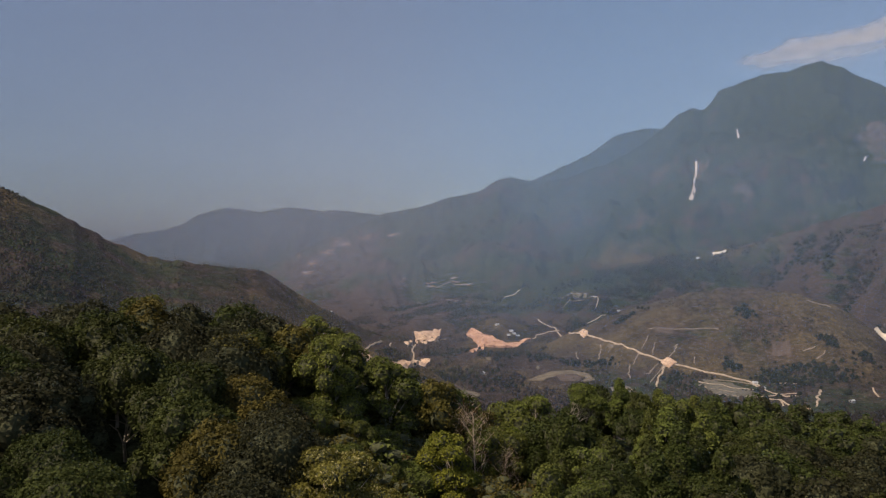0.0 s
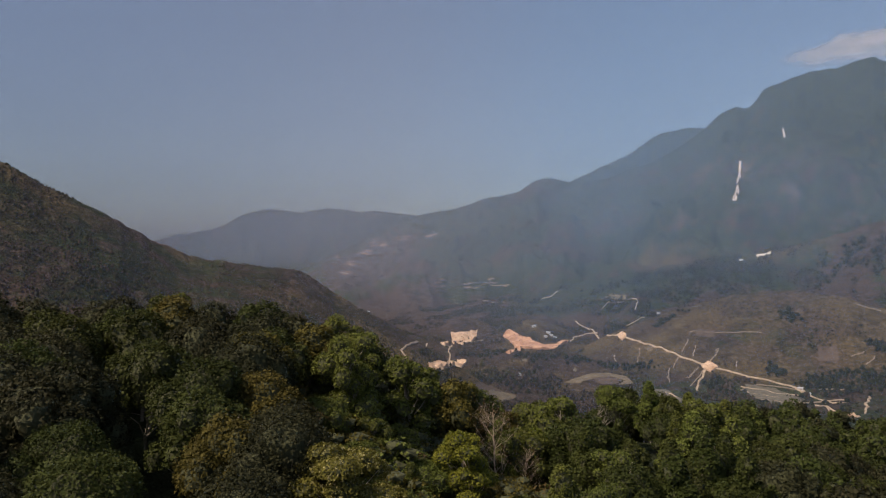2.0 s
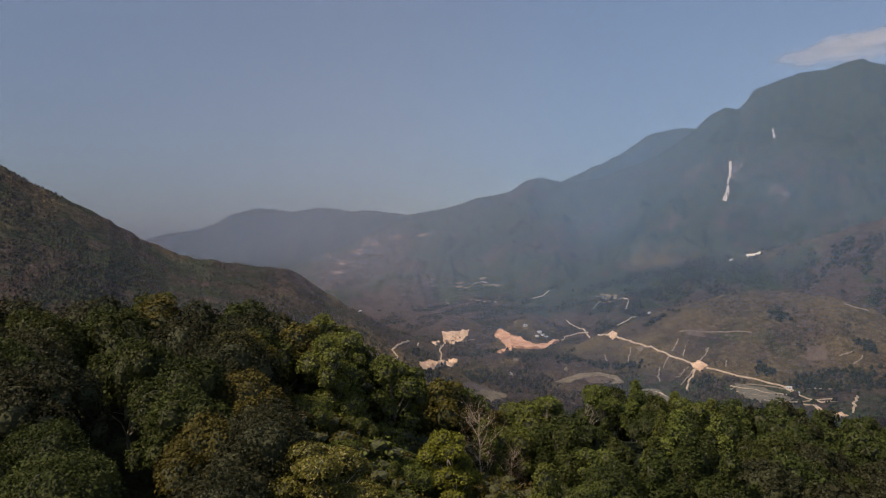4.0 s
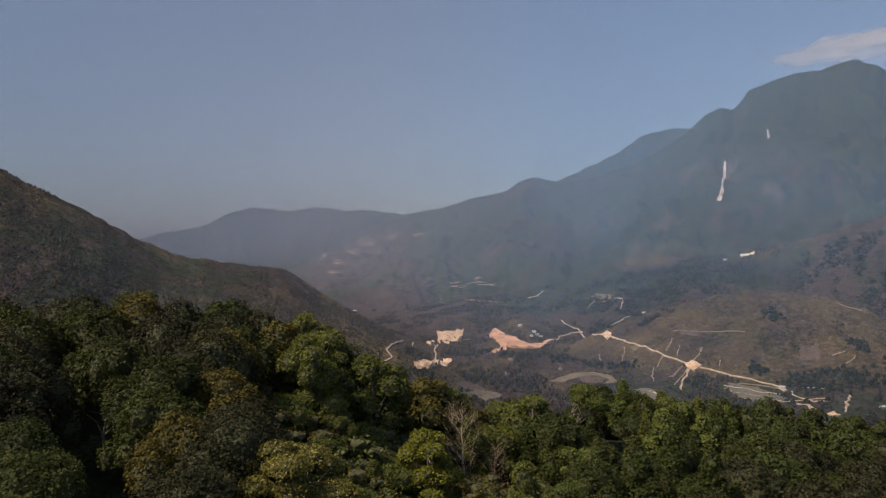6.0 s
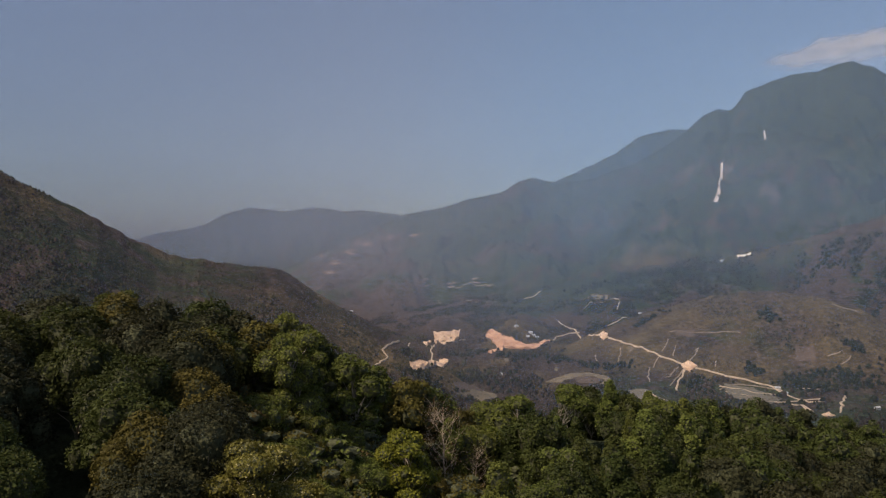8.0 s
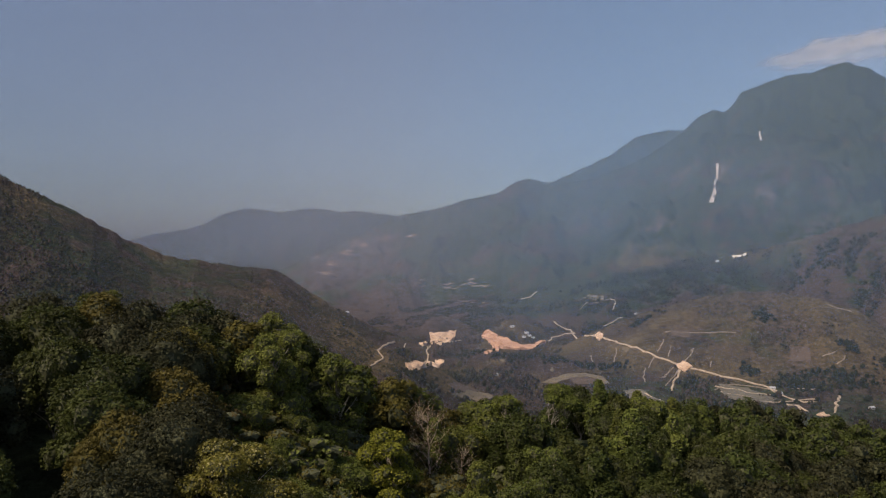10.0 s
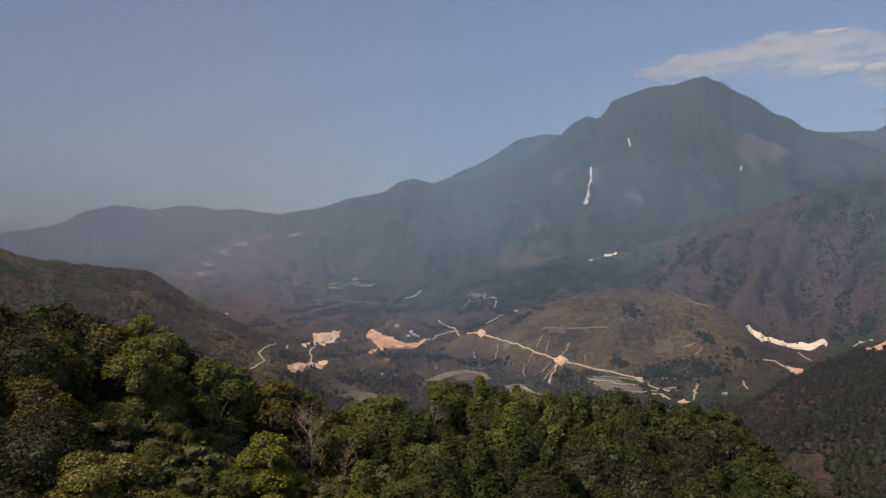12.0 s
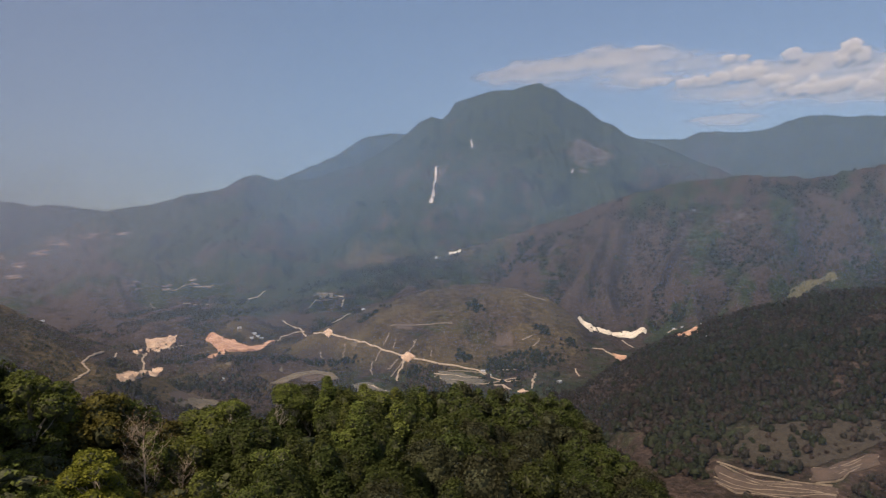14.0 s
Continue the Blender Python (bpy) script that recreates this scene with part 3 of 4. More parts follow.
def make_bare_tree(seed, tall=9.0, leaves=110):
    """A leafless tree: trunk, limbs and fine twigs, with a few dry leaves left."""
    pr, rnd = random.Random(seed), np.random.default_rng(seed)
    tree = tagged(new("bare_tree"), "nearly leafless tree with brown trunk and thin twigs", "tree")
    verts, faces, tips = [], [], []
    path = [Vector((0.05 * k + pr.uniform(-0.07, 0.07), 0.02 * k + pr.uniform(-0.07, 0.07), -1 + (tall + 1) * k / 9)) for k in range(10)]
    branch_tube(verts, faces, path, [0.13 * (1 - 0.85 * k / 9) for k in range(10)], 7)
    for k in range(28):
        start = path[pr.randrange(3, 9)]
        a, reach = pr.uniform(0, 6.28), pr.uniform(1.2, 2.8) * (1.1 - start.z / tall * 0.5)
        end = start + Vector((math.cos(a) * reach, math.sin(a) * reach, reach * pr.uniform(0.7, 1.3)))
        arm = limb(start, end, -0.1, 4, pr)
        branch_tube(verts, faces, arm, [0.022, 0.018, 0.014, 0.010, 0.006], 4)
        for j in range(9):
            s = arm[pr.randrange(1, 5)]
            e = s + Vector((pr.uniform(-1, 1), pr.uniform(-1, 1), pr.uniform(0.3, 1.2)))
            branch_tube(verts, faces, limb(s, e, 0, 2, pr), [0.009, 0.007, 0.004], 3)
            tips.append(e)
    mesh_object("trunk", verts, faces, DRY_BARK, tree, "brown bare trunk and fine twigs")
    c = np.array([tuple(t) for t in tips])
    new("crown", blade_mesh("crown", leaf_sprays(c, np.full(len(c), 0.35), 1, leaves / len(c) + 0.2, 0.13, rnd), [LEAF["rust"]])).parent = tree
    return tagged(tree, "", "", "bare trees")


def kinds(leaves, size):
    """One tree of every kind, with that many leaf sprays of that size."""
    return [
        make_tree("broadleaf_tree", "dense dark green broadleaf tree on the wooded spur", "round", "deep", 1, leaves=leaves, size=size),
        make_tree("broadleaf_tree", "tall fresh green tree with tiers of foliage and grey trunk", "sprays", "fresh", 2, tall=12.5, width=7.0, crown=0.82, leaves=leaves, size=size),
        make_tree("broadleaf_tree", "olive green broadleaf tree with yellowing leaves", "round", "olive", 3, tall=9.5, width=6.5, leaves=leaves, size=size),
        make_tree("broadleaf_tree", "slender dark green tree with a pointed crown", "cone", "deep", 4, tall=12.5, width=5.6, crown=0.88, leaves=leaves, size=size),
        make_tree("broadleaf_tree", "spreading green tree on grey forked trunks", "umbrella", "fresh", 5, tall=11.5, width=7.5, crown=0.42, bark=BARK, forks=5, leaves=leaves, size=size),
        make_tree("broadleaf_tree", "broad domed tree with thick green foliage", "round", "fresh", 6, tall=9.5, width=7.6, crown=0.72, leaves=leaves, size=size),
        make_tree("broadleaf_tree", "rusty brown tree with drying leaves", "round", "rust", 8, tall=8.0, width=5.2, leaves=leaves * 0.6, size=size),
        make_tree("flowering_tree", "olive tree with cream blossom on its upper branches", "sprays", "golden", 9, tall=10.5, width=7.4, crown=0.6, flowers="cream", bark=PALE_BARK, leaves=leaves, size=size),
        make_bare_tree(10),
        make_tree("broadleaf_tree", "bright lime green young tree on a pale trunk", "sprays", "lime", 11, tall=11.0, width=5.6, crown=0.7, leaves=leaves * 0.75, size=size, bark=PALE_BARK),
        make_tree("broadleaf_tree", "slender fresh green tree with a pointed crown", "cone", "fresh", 12, tall=12.0, width=6.0, crown=0.86, leaves=leaves, size=size),
        make_tree("broadleaf_tree", "olive-green tree with small dense leaves, coloured dark as in shade", "round", "dusky", 14, tall=10.0, width=7.2, crown=0.78, leaves=leaves, size=size),
    ]


NEAR = kinds(21000, 0.090)
FINE = kinds(10200, 0.125)
PLAIN = kinds(5200, 0.172)
SEATED = set()
TALL = (10.5, 12.5, 9.5, 12.5, 11.5, 9.5, 8.0, 10.5, 9.0, 11.0, 12.0, 10.0)
SPOTS = []


def plant(kind, x, y, tall=1.0, turn=None, lift=0.0):
    """Stands a tree of that kind on the ground at x, y."""
    turn = rng.uniform(0, 360) if turn is None else turn
    m = pose(x, y, float(ground_z(x, y)) - 0.2 + lift, rng.uniform(-3, 3), rng.uniform(-3, 3), turn) @ Matrix.Diagonal((tall * rng.uniform(0.92, 1.08), tall * rng.uniform(0.92, 1.08), tall, 1))
    SPOTS.append((x, y))
    ob = (NEAR if x * x + y * y < 46**2 else FINE if x * x + y * y < 70**2 else PLAIN)[kind]
    if ob.name in SEATED:
        ob = copy_thing(ob, m)
    SEATED.add(ob.name)
    ob.matrix_basis = m
    return tagged(ob, group="trees of the wooded spur")


# trees that stand out: kind, bearing, distance, size over the usual
for kind, bearing, far, tall in ((7, -8.6, 42.5, 1.0), (7, -6.4, 40.0, 0.72), (8, 2.8, 81, 1.28), (9, 0.7, 66, 1.0), (1, -9.4, 69, 0.95), (1, -4.4, 76, 1.0), (1, -10.8, 82, 0.84),
                                 (1, -24.1, 86, 0.86), (0, -29.6, 38, 1.05), (2, -11.4, 37, 0.82), (4, 11.6, 122, 0.98), (2, -1.2, 88, 1.2), (5, 9.0, 96, 1.0), (10, 20.3, 127, 1.0), (3, 27.5, 205, 1.1), (8, 5.0, 84, 0.85)):
    a = radians(bearing)
    plant(kind, math.sin(a) * far, math.cos(a) * far, tall)
OPEN = ((-29.6, 38, 5.5), (2.8, 81, 2.6), (11.6, 123, 3.2), (0.7, 66, 2.4), (5.0, 84, 1.5), (-9.4, 69, 2.6), (-4.4, 76, 2.6))      # low growth before these: bearing, distance, half width

spots = []
for r0 in np.arange(30, 250, 5.0):
    for k in range(int(radians(90) * r0 / 5.3)):
        b = -42 + (k + rng.uniform(0.1, 0.9)) * 5.3 / r0 * 57.3
        r = r0 + rng.uniform(-1.8, 1.8)
        edge = np.interp(b, SHOULDER[0], SHOULDER[1])
        if r < edge + 22 and (b < -10 or r > 42):
            spots.append((r, b))
WOODS = []
for r, b in sorted(spots):
    x, y = r * math.sin(radians(b)), r * math.cos(radians(b))
    if min((x - p) ** 2 + (y - q) ** 2 for p, q in SPOTS) < 3.6**2:
        continue
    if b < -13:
        # west wood: its shade is put into the leaf colour of most trees
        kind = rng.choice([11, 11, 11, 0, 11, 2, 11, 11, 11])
    elif b < -8.5:
        kind = rng.choice([5, 5, 2, 10, 1, 5, 0])
    elif b < 6:
        kind = rng.choice([10, 10, 5, 2, 1, 1, 5, 9, 10])
    else:
        kind = rng.choice([3, 3, 10, 3, 1, 0, 3, 0, 0] if b < 22 else [3, 11, 0, 3, 11, 3, 0, 0])
    if -30 < b < -24.5 and 40 < r < 60:                  # a dark hollow in the wood
        continue
    if b > 6 and rng.random() < 0.15:
        continue
    tall = rng.uniform(0.92, 1.06) * 10.6 if b < -10 else rng.uniform(0.84, 1.12) * 10.6 if b < 6 else rng.uniform(0.70, 1.12) * 12.0
    if any(abs(b - q) < w and f - 32 < r < f - 1 for q, f, w in OPEN):
        tall *= 0.6
    if len(SPOTS) < 300:
        plant(kind, x, y, tall / TALL[kind])
    else:
        WOODS.append((x, y, tall, kind))


for ob in NEAR + FINE + PLAIN:                     # kinds that found no place
    if ob.name not in SEATED:
        for o in (*ob.children, ob):
            bpy.data.objects.remove(o)


# ---- woods further off, too many to count ----
def woods(name, label, trees, mats, leaves, spread, seed=3, size=0.30):
    """One joined mass of small trees: x, y, height and material index of each."""
    rnd, pr = np.random.default_rng(seed), random.Random(seed)
    parts, which = [], []
    for x, y, tall, mat in trees:
        w = tall * spread
        foot = np.array([x, y, float(ground_z(x, y))])
        mids, sizes = crown_masses(pr.choice(("round", "cone", "tiers")), w, tall * 0.8, pr)
        mids = [c + foot + np.array([0, 0, tall * 0.58]) for c in mids]
        q = crown_leaves(mids, sizes, leaves, size, rnd)
        # the same dark balls, painted as shade behind the leaves
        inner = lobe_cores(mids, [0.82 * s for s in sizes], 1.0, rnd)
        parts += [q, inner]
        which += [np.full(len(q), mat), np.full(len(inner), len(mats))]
    me = blade_mesh(name, np.concatenate(parts), [LEAF[m] for m in mats] + [CROWN_SHADE], np.concatenate(which))
    return tagged(new(name, me), label, "woods", kind="stuff")


if WOODS:
    kinds = (0, 1, 2, 0, 1, 1, 3, 2, 3, 1, 1, 4)
    woods("shoulder_woods", "dense green broadleaf woods along the spur's far shoulder", [(x, y, t, kinds[k]) for x, y, t, k in WOODS],
          ("deep", "fresh", "olive", "rust", "dusky"), 1500, 0.6)

# low growth that fills the gaps under the trees
BUSHES = []
while len(BUSHES) < 500:
    b, r = rng.uniform(-20, 9), rng.uniform(44, 116)
    x, y = r * math.sin(radians(b)), r * math.cos(radians(b))
    if r < np.interp(b, SHOULDER[0], SHOULDER[1]) + 6 and min((x - p) ** 2 + (y - q) ** 2 for p, q in SPOTS) > 1.6**2:
        BUSHES.append((x, y, rng.uniform(2.4, 5.8), rng.choice((0, 0, 2, 2, 3))))
woods("undergrowth", "green and yellowing bushes filling the gaps under the trees", BUSHES, ("fresh", "golden", "olive", "rust"), 420, 1.0, 12, 0.18)

# places in metres east and north
TRACKS = (
    (4.5, ((214, 1528), (222, 1482), (234, 1399), (233, 1239), (251, 1207), (267, 1156), (280, 1091), (300, 1058), (319, 1024), (332, 1009), (353, 987), (373, 968), (395, 952), (413, 929), (418, 901))),
    (4, ((332, 1009), (319, 989), (305, 962), (295, 938))),
    (3.0, ((-93, 1198), (-83, 895), (-93, 861), (-95, 841), (-88, 827), (-94, 794), (-95, 755))),
    (4, ((169, 1329), (190, 1368), (215, 1391), (238, 1394))),
    (3, ((371, 1682), (374, 1633), (358, 1586))),
    (3, ((350, 1468), (325, 1448), (305, 1436))),
    (4, ((168, 1848), (190, 1851), (217, 1913))),
    (3.5, ((238, 922), (249, 903), (260, 870))),
    (3, ((421, 907), (419, 891), (431, 854), (451, 849))),
    (4, ((486, 873), (453, 819), (427, 778))),
    (3, ((549, 869), (540, 840))),
    (3, ((410, 864), (410, 828), (413, 808))),
    (3, ((746, 1024), (734, 1000), (731, 977))),
    (3, ((868, 1056), (879, 1056), (881, 1045))),
    (1.2, ((336, 1112), (371, 1096), (408, 1087), (437, 1076))),
    (2.5, ((596, 1113), (613, 1111), (630, 1108))),
    (2.5, ((350, 931), (381, 940), (414, 910))),
    (2.5, ((342, 896), (371, 884), (393, 854))),
    (2.2, ((283, 1616), (313, 1673), (371, 1676))),
    (3.5, ((651, 976), (662, 969), (653, 923), (662, 901))),
    (2.5, ((-89, 2244), (0, 1974), (69, 1849))),
    (2.5, ((-57, 2289), (8, 2314), (100, 2315))),
    (2.7, ((352, 939), (374, 927), (390, 905), (406, 893))),
    (2.7, ((354, 923), (370, 901), (386, 871))),
    (2.7, ((354, 877), (374, 859), (395, 862))),
    (2.7, ((393, 859), (427, 863), (454, 856))),
    (2.7, ((407, 856), (407, 817), (404, 807))),
    (2.7, ((439, 902), (466, 897))),
    (5.5, ((-30, 1308), (0, 1358), (22, 1362), (48, 1346))),
    (4, ((-52, 1275), (-54, 1177), (-50, 1145), (-38, 902))),
)
RUNNELS = (
    ((327, 1004), (288, 953)),
    ((322, 1010), (288, 974)),
    ((337, 1017), (360, 1049)),
    ((321, 1040), (331, 1065)),
    ((303, 1055), (284, 1021)),
    ((367, 997), (377, 1018)),
    ((262, 1121), (239, 1050)),
    ((533, 971), (554, 986)),
    ((524, 988), (551, 1001)),
    ((356, 1049), (363, 1054)),
    ((219, 1110), (201, 1034)),
    ((283, 1022), (260, 958)),
    ((312, 1002), (293, 975)),
    ((312, 1066), (330, 1092)),
)
CLEARED = (
    ("cream", ((-62, 1411), (-51, 1404), (-32, 1403), (-7, 1433), (-5, 1378), (-22, 1321), (-37, 1283), (-54, 1295))),
    ("cream", ((-75, 1288), (-64, 1327), (-57, 1264), (-64, 1183))),
    ("orange", ((44, 1362), (59, 1386), (76, 1364), (97, 1341), (120, 1294), (147, 1301), (168, 1347), (168, 1318), (140, 1267), (105, 1266), (76, 1273), (49, 1113), (44, 1125), (63, 1277), (57, 1325))),
    ("cream", ((-62, 838), (-54, 875), (-41, 895), (-35, 1129), (-23, 1107), (-24, 1056), (-35, 894), (-46, 840), (-53, 822), (-59, 816))),
    ("white", ((739, 1862), (729, 1833), (767, 1835), (772, 1852), (758, 1845))),
    ("orange", ((526, 620), (541, 607), (534, 596), (516, 574), (506, 588))),
    ("orange", ((659, 932), (675, 916), (650, 888), (632, 879))),
    ("cream", ((411, 787), (424, 794), (418, 770), (407, 766))),
    ("cream", ((243, 1223), (254, 1227), (256, 1198), (246, 1189))),
    ("cream", ((323, 1014), (337, 1023), (344, 1003), (329, 992))),
    ("tan", ((-4, 823), (31, 935), (50, 910), (36, 876), (26, 850), (10, 839))),
    ("brown", ((-9, 855), (15, 956), (31, 937), (-2, 834))),
    ("tan", ((122, 977), (139, 988), (161, 1002), (192, 1013), (212, 988), (215, 964), (195, 963), (206, 976), (188, 990), (163, 986), (144, 970))),
    ("brown", ((161, 985), (187, 987), (203, 975), (191, 966), (164, 969))),
    ("brown", ((494, 1025), (519, 1018), (505, 986), (482, 996))),
    ("brown", ((345, 1109), (373, 1102), (365, 1084), (342, 1088))),
    ("grey", ((360, 943), (392, 924), (406, 873), (360, 828), (346, 873))),
    ("grey", ((224, 928), (246, 920), (261, 858), (228, 880))),
    ("tan", ((299, 1716), (328, 1751), (365, 1716), (355, 1685))),
    ("brown", ((-655, 4052), (-438, 3682), (-429, 3649), (-631, 3957))),
    ("olive", ((1135, 1028), (1180, 1052), (1239, 1063), (1259, 1018), (1249, 1002), (1219, 1032), (1166, 1026))),
    ("heath", ((330, 335), (358, 345), (389, 333), (432, 310), (404, 287), (392, 287), (351, 292), (341, 299), (329, 316))),
    ("tan", ((72, 1048), (70, 1050), (66, 1049), (63, 1045), (65, 1042), (69, 1041), (71, 1044))),
    ("tan", ((145, 1025), (144, 1031), (142, 1028), (139, 1020), (139, 1012), (141, 1010), (144, 1016))),
    ("tan", ((275, 1099), (274, 1106), (270, 1112), (266, 1111), (267, 1102), (270, 1095), (274, 1094))),
    ("tan", ((28, 1009), (25, 1014), (20, 1014), (17, 1010), (20, 1007), (24, 1006), (28, 1006))),
    ("white", ((772, 1218), (790, 1237), (793, 1211), (809, 1189), (803, 1144), (827, 1141), (853, 1100), (846, 1091), (821, 1100), (762, 1059), (779, 1120), (791, 1186), (687, 1066))),
    ("scar", ((1163, 3128), (1168, 3111), (1139, 3040), (972, 2619), (969, 2597), (951, 2582), (943, 2601), (961, 2610), (979, 2652))),
    ("scar", ((1450, 3347), (1455, 3343), (1372, 3137), (1365, 3142))),
    ("scar", ((1702, 2736), (1708, 2736), (1688, 2714), (1682, 2714))),
    ("terrace", ((-627, 3784), (-612, 3821), (-550, 3631), (-514, 3588), (-525, 3605), (-555, 3631), (-589, 3656))),
    ("terrace", ((-590, 3620), (-564, 3614), (-522, 3591), (-486, 3558), (-498, 3561), (-533, 3597), (-570, 3609))),
    ("terrace", ((-610, 3610), (-578, 3610), (-536, 3591), (-484, 3540), (-500, 3547), (-546, 3593), (-590, 3607))),
    ("terrace", ((-699, 3370), (-686, 3359), (-667, 3342), (-645, 3317), (-651, 3317), (-666, 3329), (-684, 3346))),
    ("terrace", ((-698, 3329), (-683, 3325), (-658, 3307), (-631, 3292), (-643, 3291), (-663, 3300), (-682, 3314))),
    ("terrace", ((-708, 3519), (-684, 3494), (-664, 3486), (-642, 3481), (-647, 3476), (-665, 3479), (-690, 3496))),
    ("terrace", ((-696, 3482), (-685, 3480), (-663, 3469), (-645, 3463), (-649, 3457), (-666, 3462), (-682, 3470))),
    ("terrace", ((-697, 3471), (-687, 3471), (-663, 3446), (-648, 3438), (-651, 3434), (-671, 3447), (-690, 3464))),
    ("terrace", ((-815, 3786), (-817, 3811), (-798, 3768), (-781, 3736), (-780, 3719), (-784, 3714), (-807, 3761))),
    ("terrace", ((-805, 3717), (-800, 3717), (-778, 3661), (-764, 3641), (-764, 3627), (-772, 3636), (-796, 3695))),
    ("terrace", ((-57, 2297), (-53, 2313), (-41, 2326), (-29, 2323), (-34, 2318), (-42, 2316), (-54, 2305))),
    ("terrace", ((-55, 2284), (-49, 2300), (-36, 2305), (-27, 2310), (-31, 2303), (-42, 2297), (-51, 2290))),
    ("terrace", ((26, 2424), (29, 2427), (36, 2417), (46, 2382), (42, 2370), (37, 2380), (28, 2418))),
    ("terrace", ((29, 2320), (36, 2341), (44, 2335), (54, 2333), (53, 2329), (45, 2328), (35, 2328))),
    ("terrace", ((66, 2316), (74, 2319), (83, 2318), (93, 2315), (90, 2313), (79, 2314), (73, 2315))),
    ("terrace", ((-137, 2307), (-133, 2317), (-128, 2324), (-119, 2339), (-124, 2328), (-127, 2321), (-134, 2309))),
    ("terrace", ((-150, 2274), (-144, 2280), (-136, 2296), (-131, 2303), (-134, 2294), (-138, 2285), (-148, 2274))),
    ("terrace", ((-137, 2265), (-132, 2285), (-126, 2296), (-117, 2307), (-122, 2296), (-127, 2287), (-134, 2268))),
    ("terrace", ((-277, 3557), (-265, 3567), (-243, 3572), (-217, 3556), (-226, 3557), (-243, 3558), (-265, 3557))),
    ("terrace", ((-287, 3533), (-278, 3545), (-257, 3543), (-241, 3533), (-250, 3530), (-261, 3530), (-279, 3532))),
    ("terrace", ((-629, 3568), (-608, 3557), (-592, 3556), (-572, 3560), (-576, 3555), (-592, 3545), (-614, 3548))),
    ("terrace", ((-660, 3589), (-624, 3547), (-595, 3531), (-566, 3530), (-572, 3525), (-601, 3522), (-630, 3538))),
    ("terrace", ((-456, 3592), (-433, 3585), (-408, 3592), (-378, 3576), (-386, 3570), (-412, 3585), (-441, 3581))),
    ("terrace", ((-439, 3565), (-423, 3565), (-404, 3567), (-382, 3558), (-385, 3555), (-408, 3563), (-427, 3560))),
)
ROOFS = ((136, 1364), (141, 1356), (129, 1344), (147, 1345), (109, 1381), (881, 1053), (891, 1041), (921, 1024), (508, 553), (1074, 1019), (392, 1518), (1226, 1391), (687, 1831), (417, 909), (419, 892), (-330, 1879), (-309, 1863), (58, 992), (1203, 1512), (490, 815))
GROVES = ((502, 946, 35, 19), (529, 915, 35, 33), (458, 935, 21, 18), (483, 554, 27, 31), (467, 591, 21, 90), (443, 534, 34, 36), (282, 1408, 23, 34), (483, 1094, 13, 15), (459, 901, 33, 18), (18, 977, 32, 16), (-42, 791, 30, 48), (82, 957, 31, 19), (82, 1060, 35, 20), (148, 1055, 22, 11), (331, 951, 25, 12), (198, 1045, 17, 10), (329, 1200, 25, 14), (428, 1676, 69, 35), (262, 1699, 62, 49), (515, 1670, 88, 82), (603, 969, 17, 16), (571, 1006, 13, 20), (241, 1037, 22, 22), (11, 1162, 29, 56), (415, 979, 10, 17))
TERRACES = (
    ((315, 330), (314, 316), (320, 300), (330, 286), (342, 270)),
    ((311, 326), (311, 312), (317, 297), (329, 285), (340, 269)),
    ((307, 322), (308, 309), (315, 296), (326, 282), (338, 267)),
    ((303, 317), (305, 306), (312, 293), (324, 280), (336, 266)),
    ((300, 314), (300, 301), (309, 289), (321, 277), (334, 264)),
    ((295, 309), (297, 298), (306, 286), (319, 276), (333, 263)),
    ((292, 306), (293, 294), (303, 283), (316, 273), (331, 262)),
    ((348, 290), (355, 285), (372, 288), (385, 286), (389, 281)),
    ((345, 287), (353, 283), (369, 285), (381, 284), (388, 279)),
    ((341, 284), (350, 281), (365, 282), (378, 281), (384, 277)),
    ((339, 283), (347, 278), (362, 280), (376, 280), (381, 274)),
    ((336, 280), (345, 276), (359, 277), (372, 277), (379, 273)),
)


# ---- bare earth, tracks and fields in the valley ----
def earth_material(name, dark, light, scale=0.12, strength=0.8):
    m, nt, bsdf, out = material(name)
    pos = nt.nodes.new("ShaderNodeNewGeometry").outputs["Position"]
    broad, fine = noise_tex(nt, scale, 7, 0.65, pos), noise_tex(nt, scale * 6, 5, 0.7, pos)
    col = mix(nt, 0.4, ramp(nt, broad, (0.38, dark), (0.62, light)), ramp(nt, fine, (0.36, dark), (0.64, light)))
    nt.links.new(col, bsdf.inputs["Base Color"])
    bsdf.inputs["Roughness"].default_value = 0.95
    bump(nt, bsdf, broad, strength, 4.0)
    return m


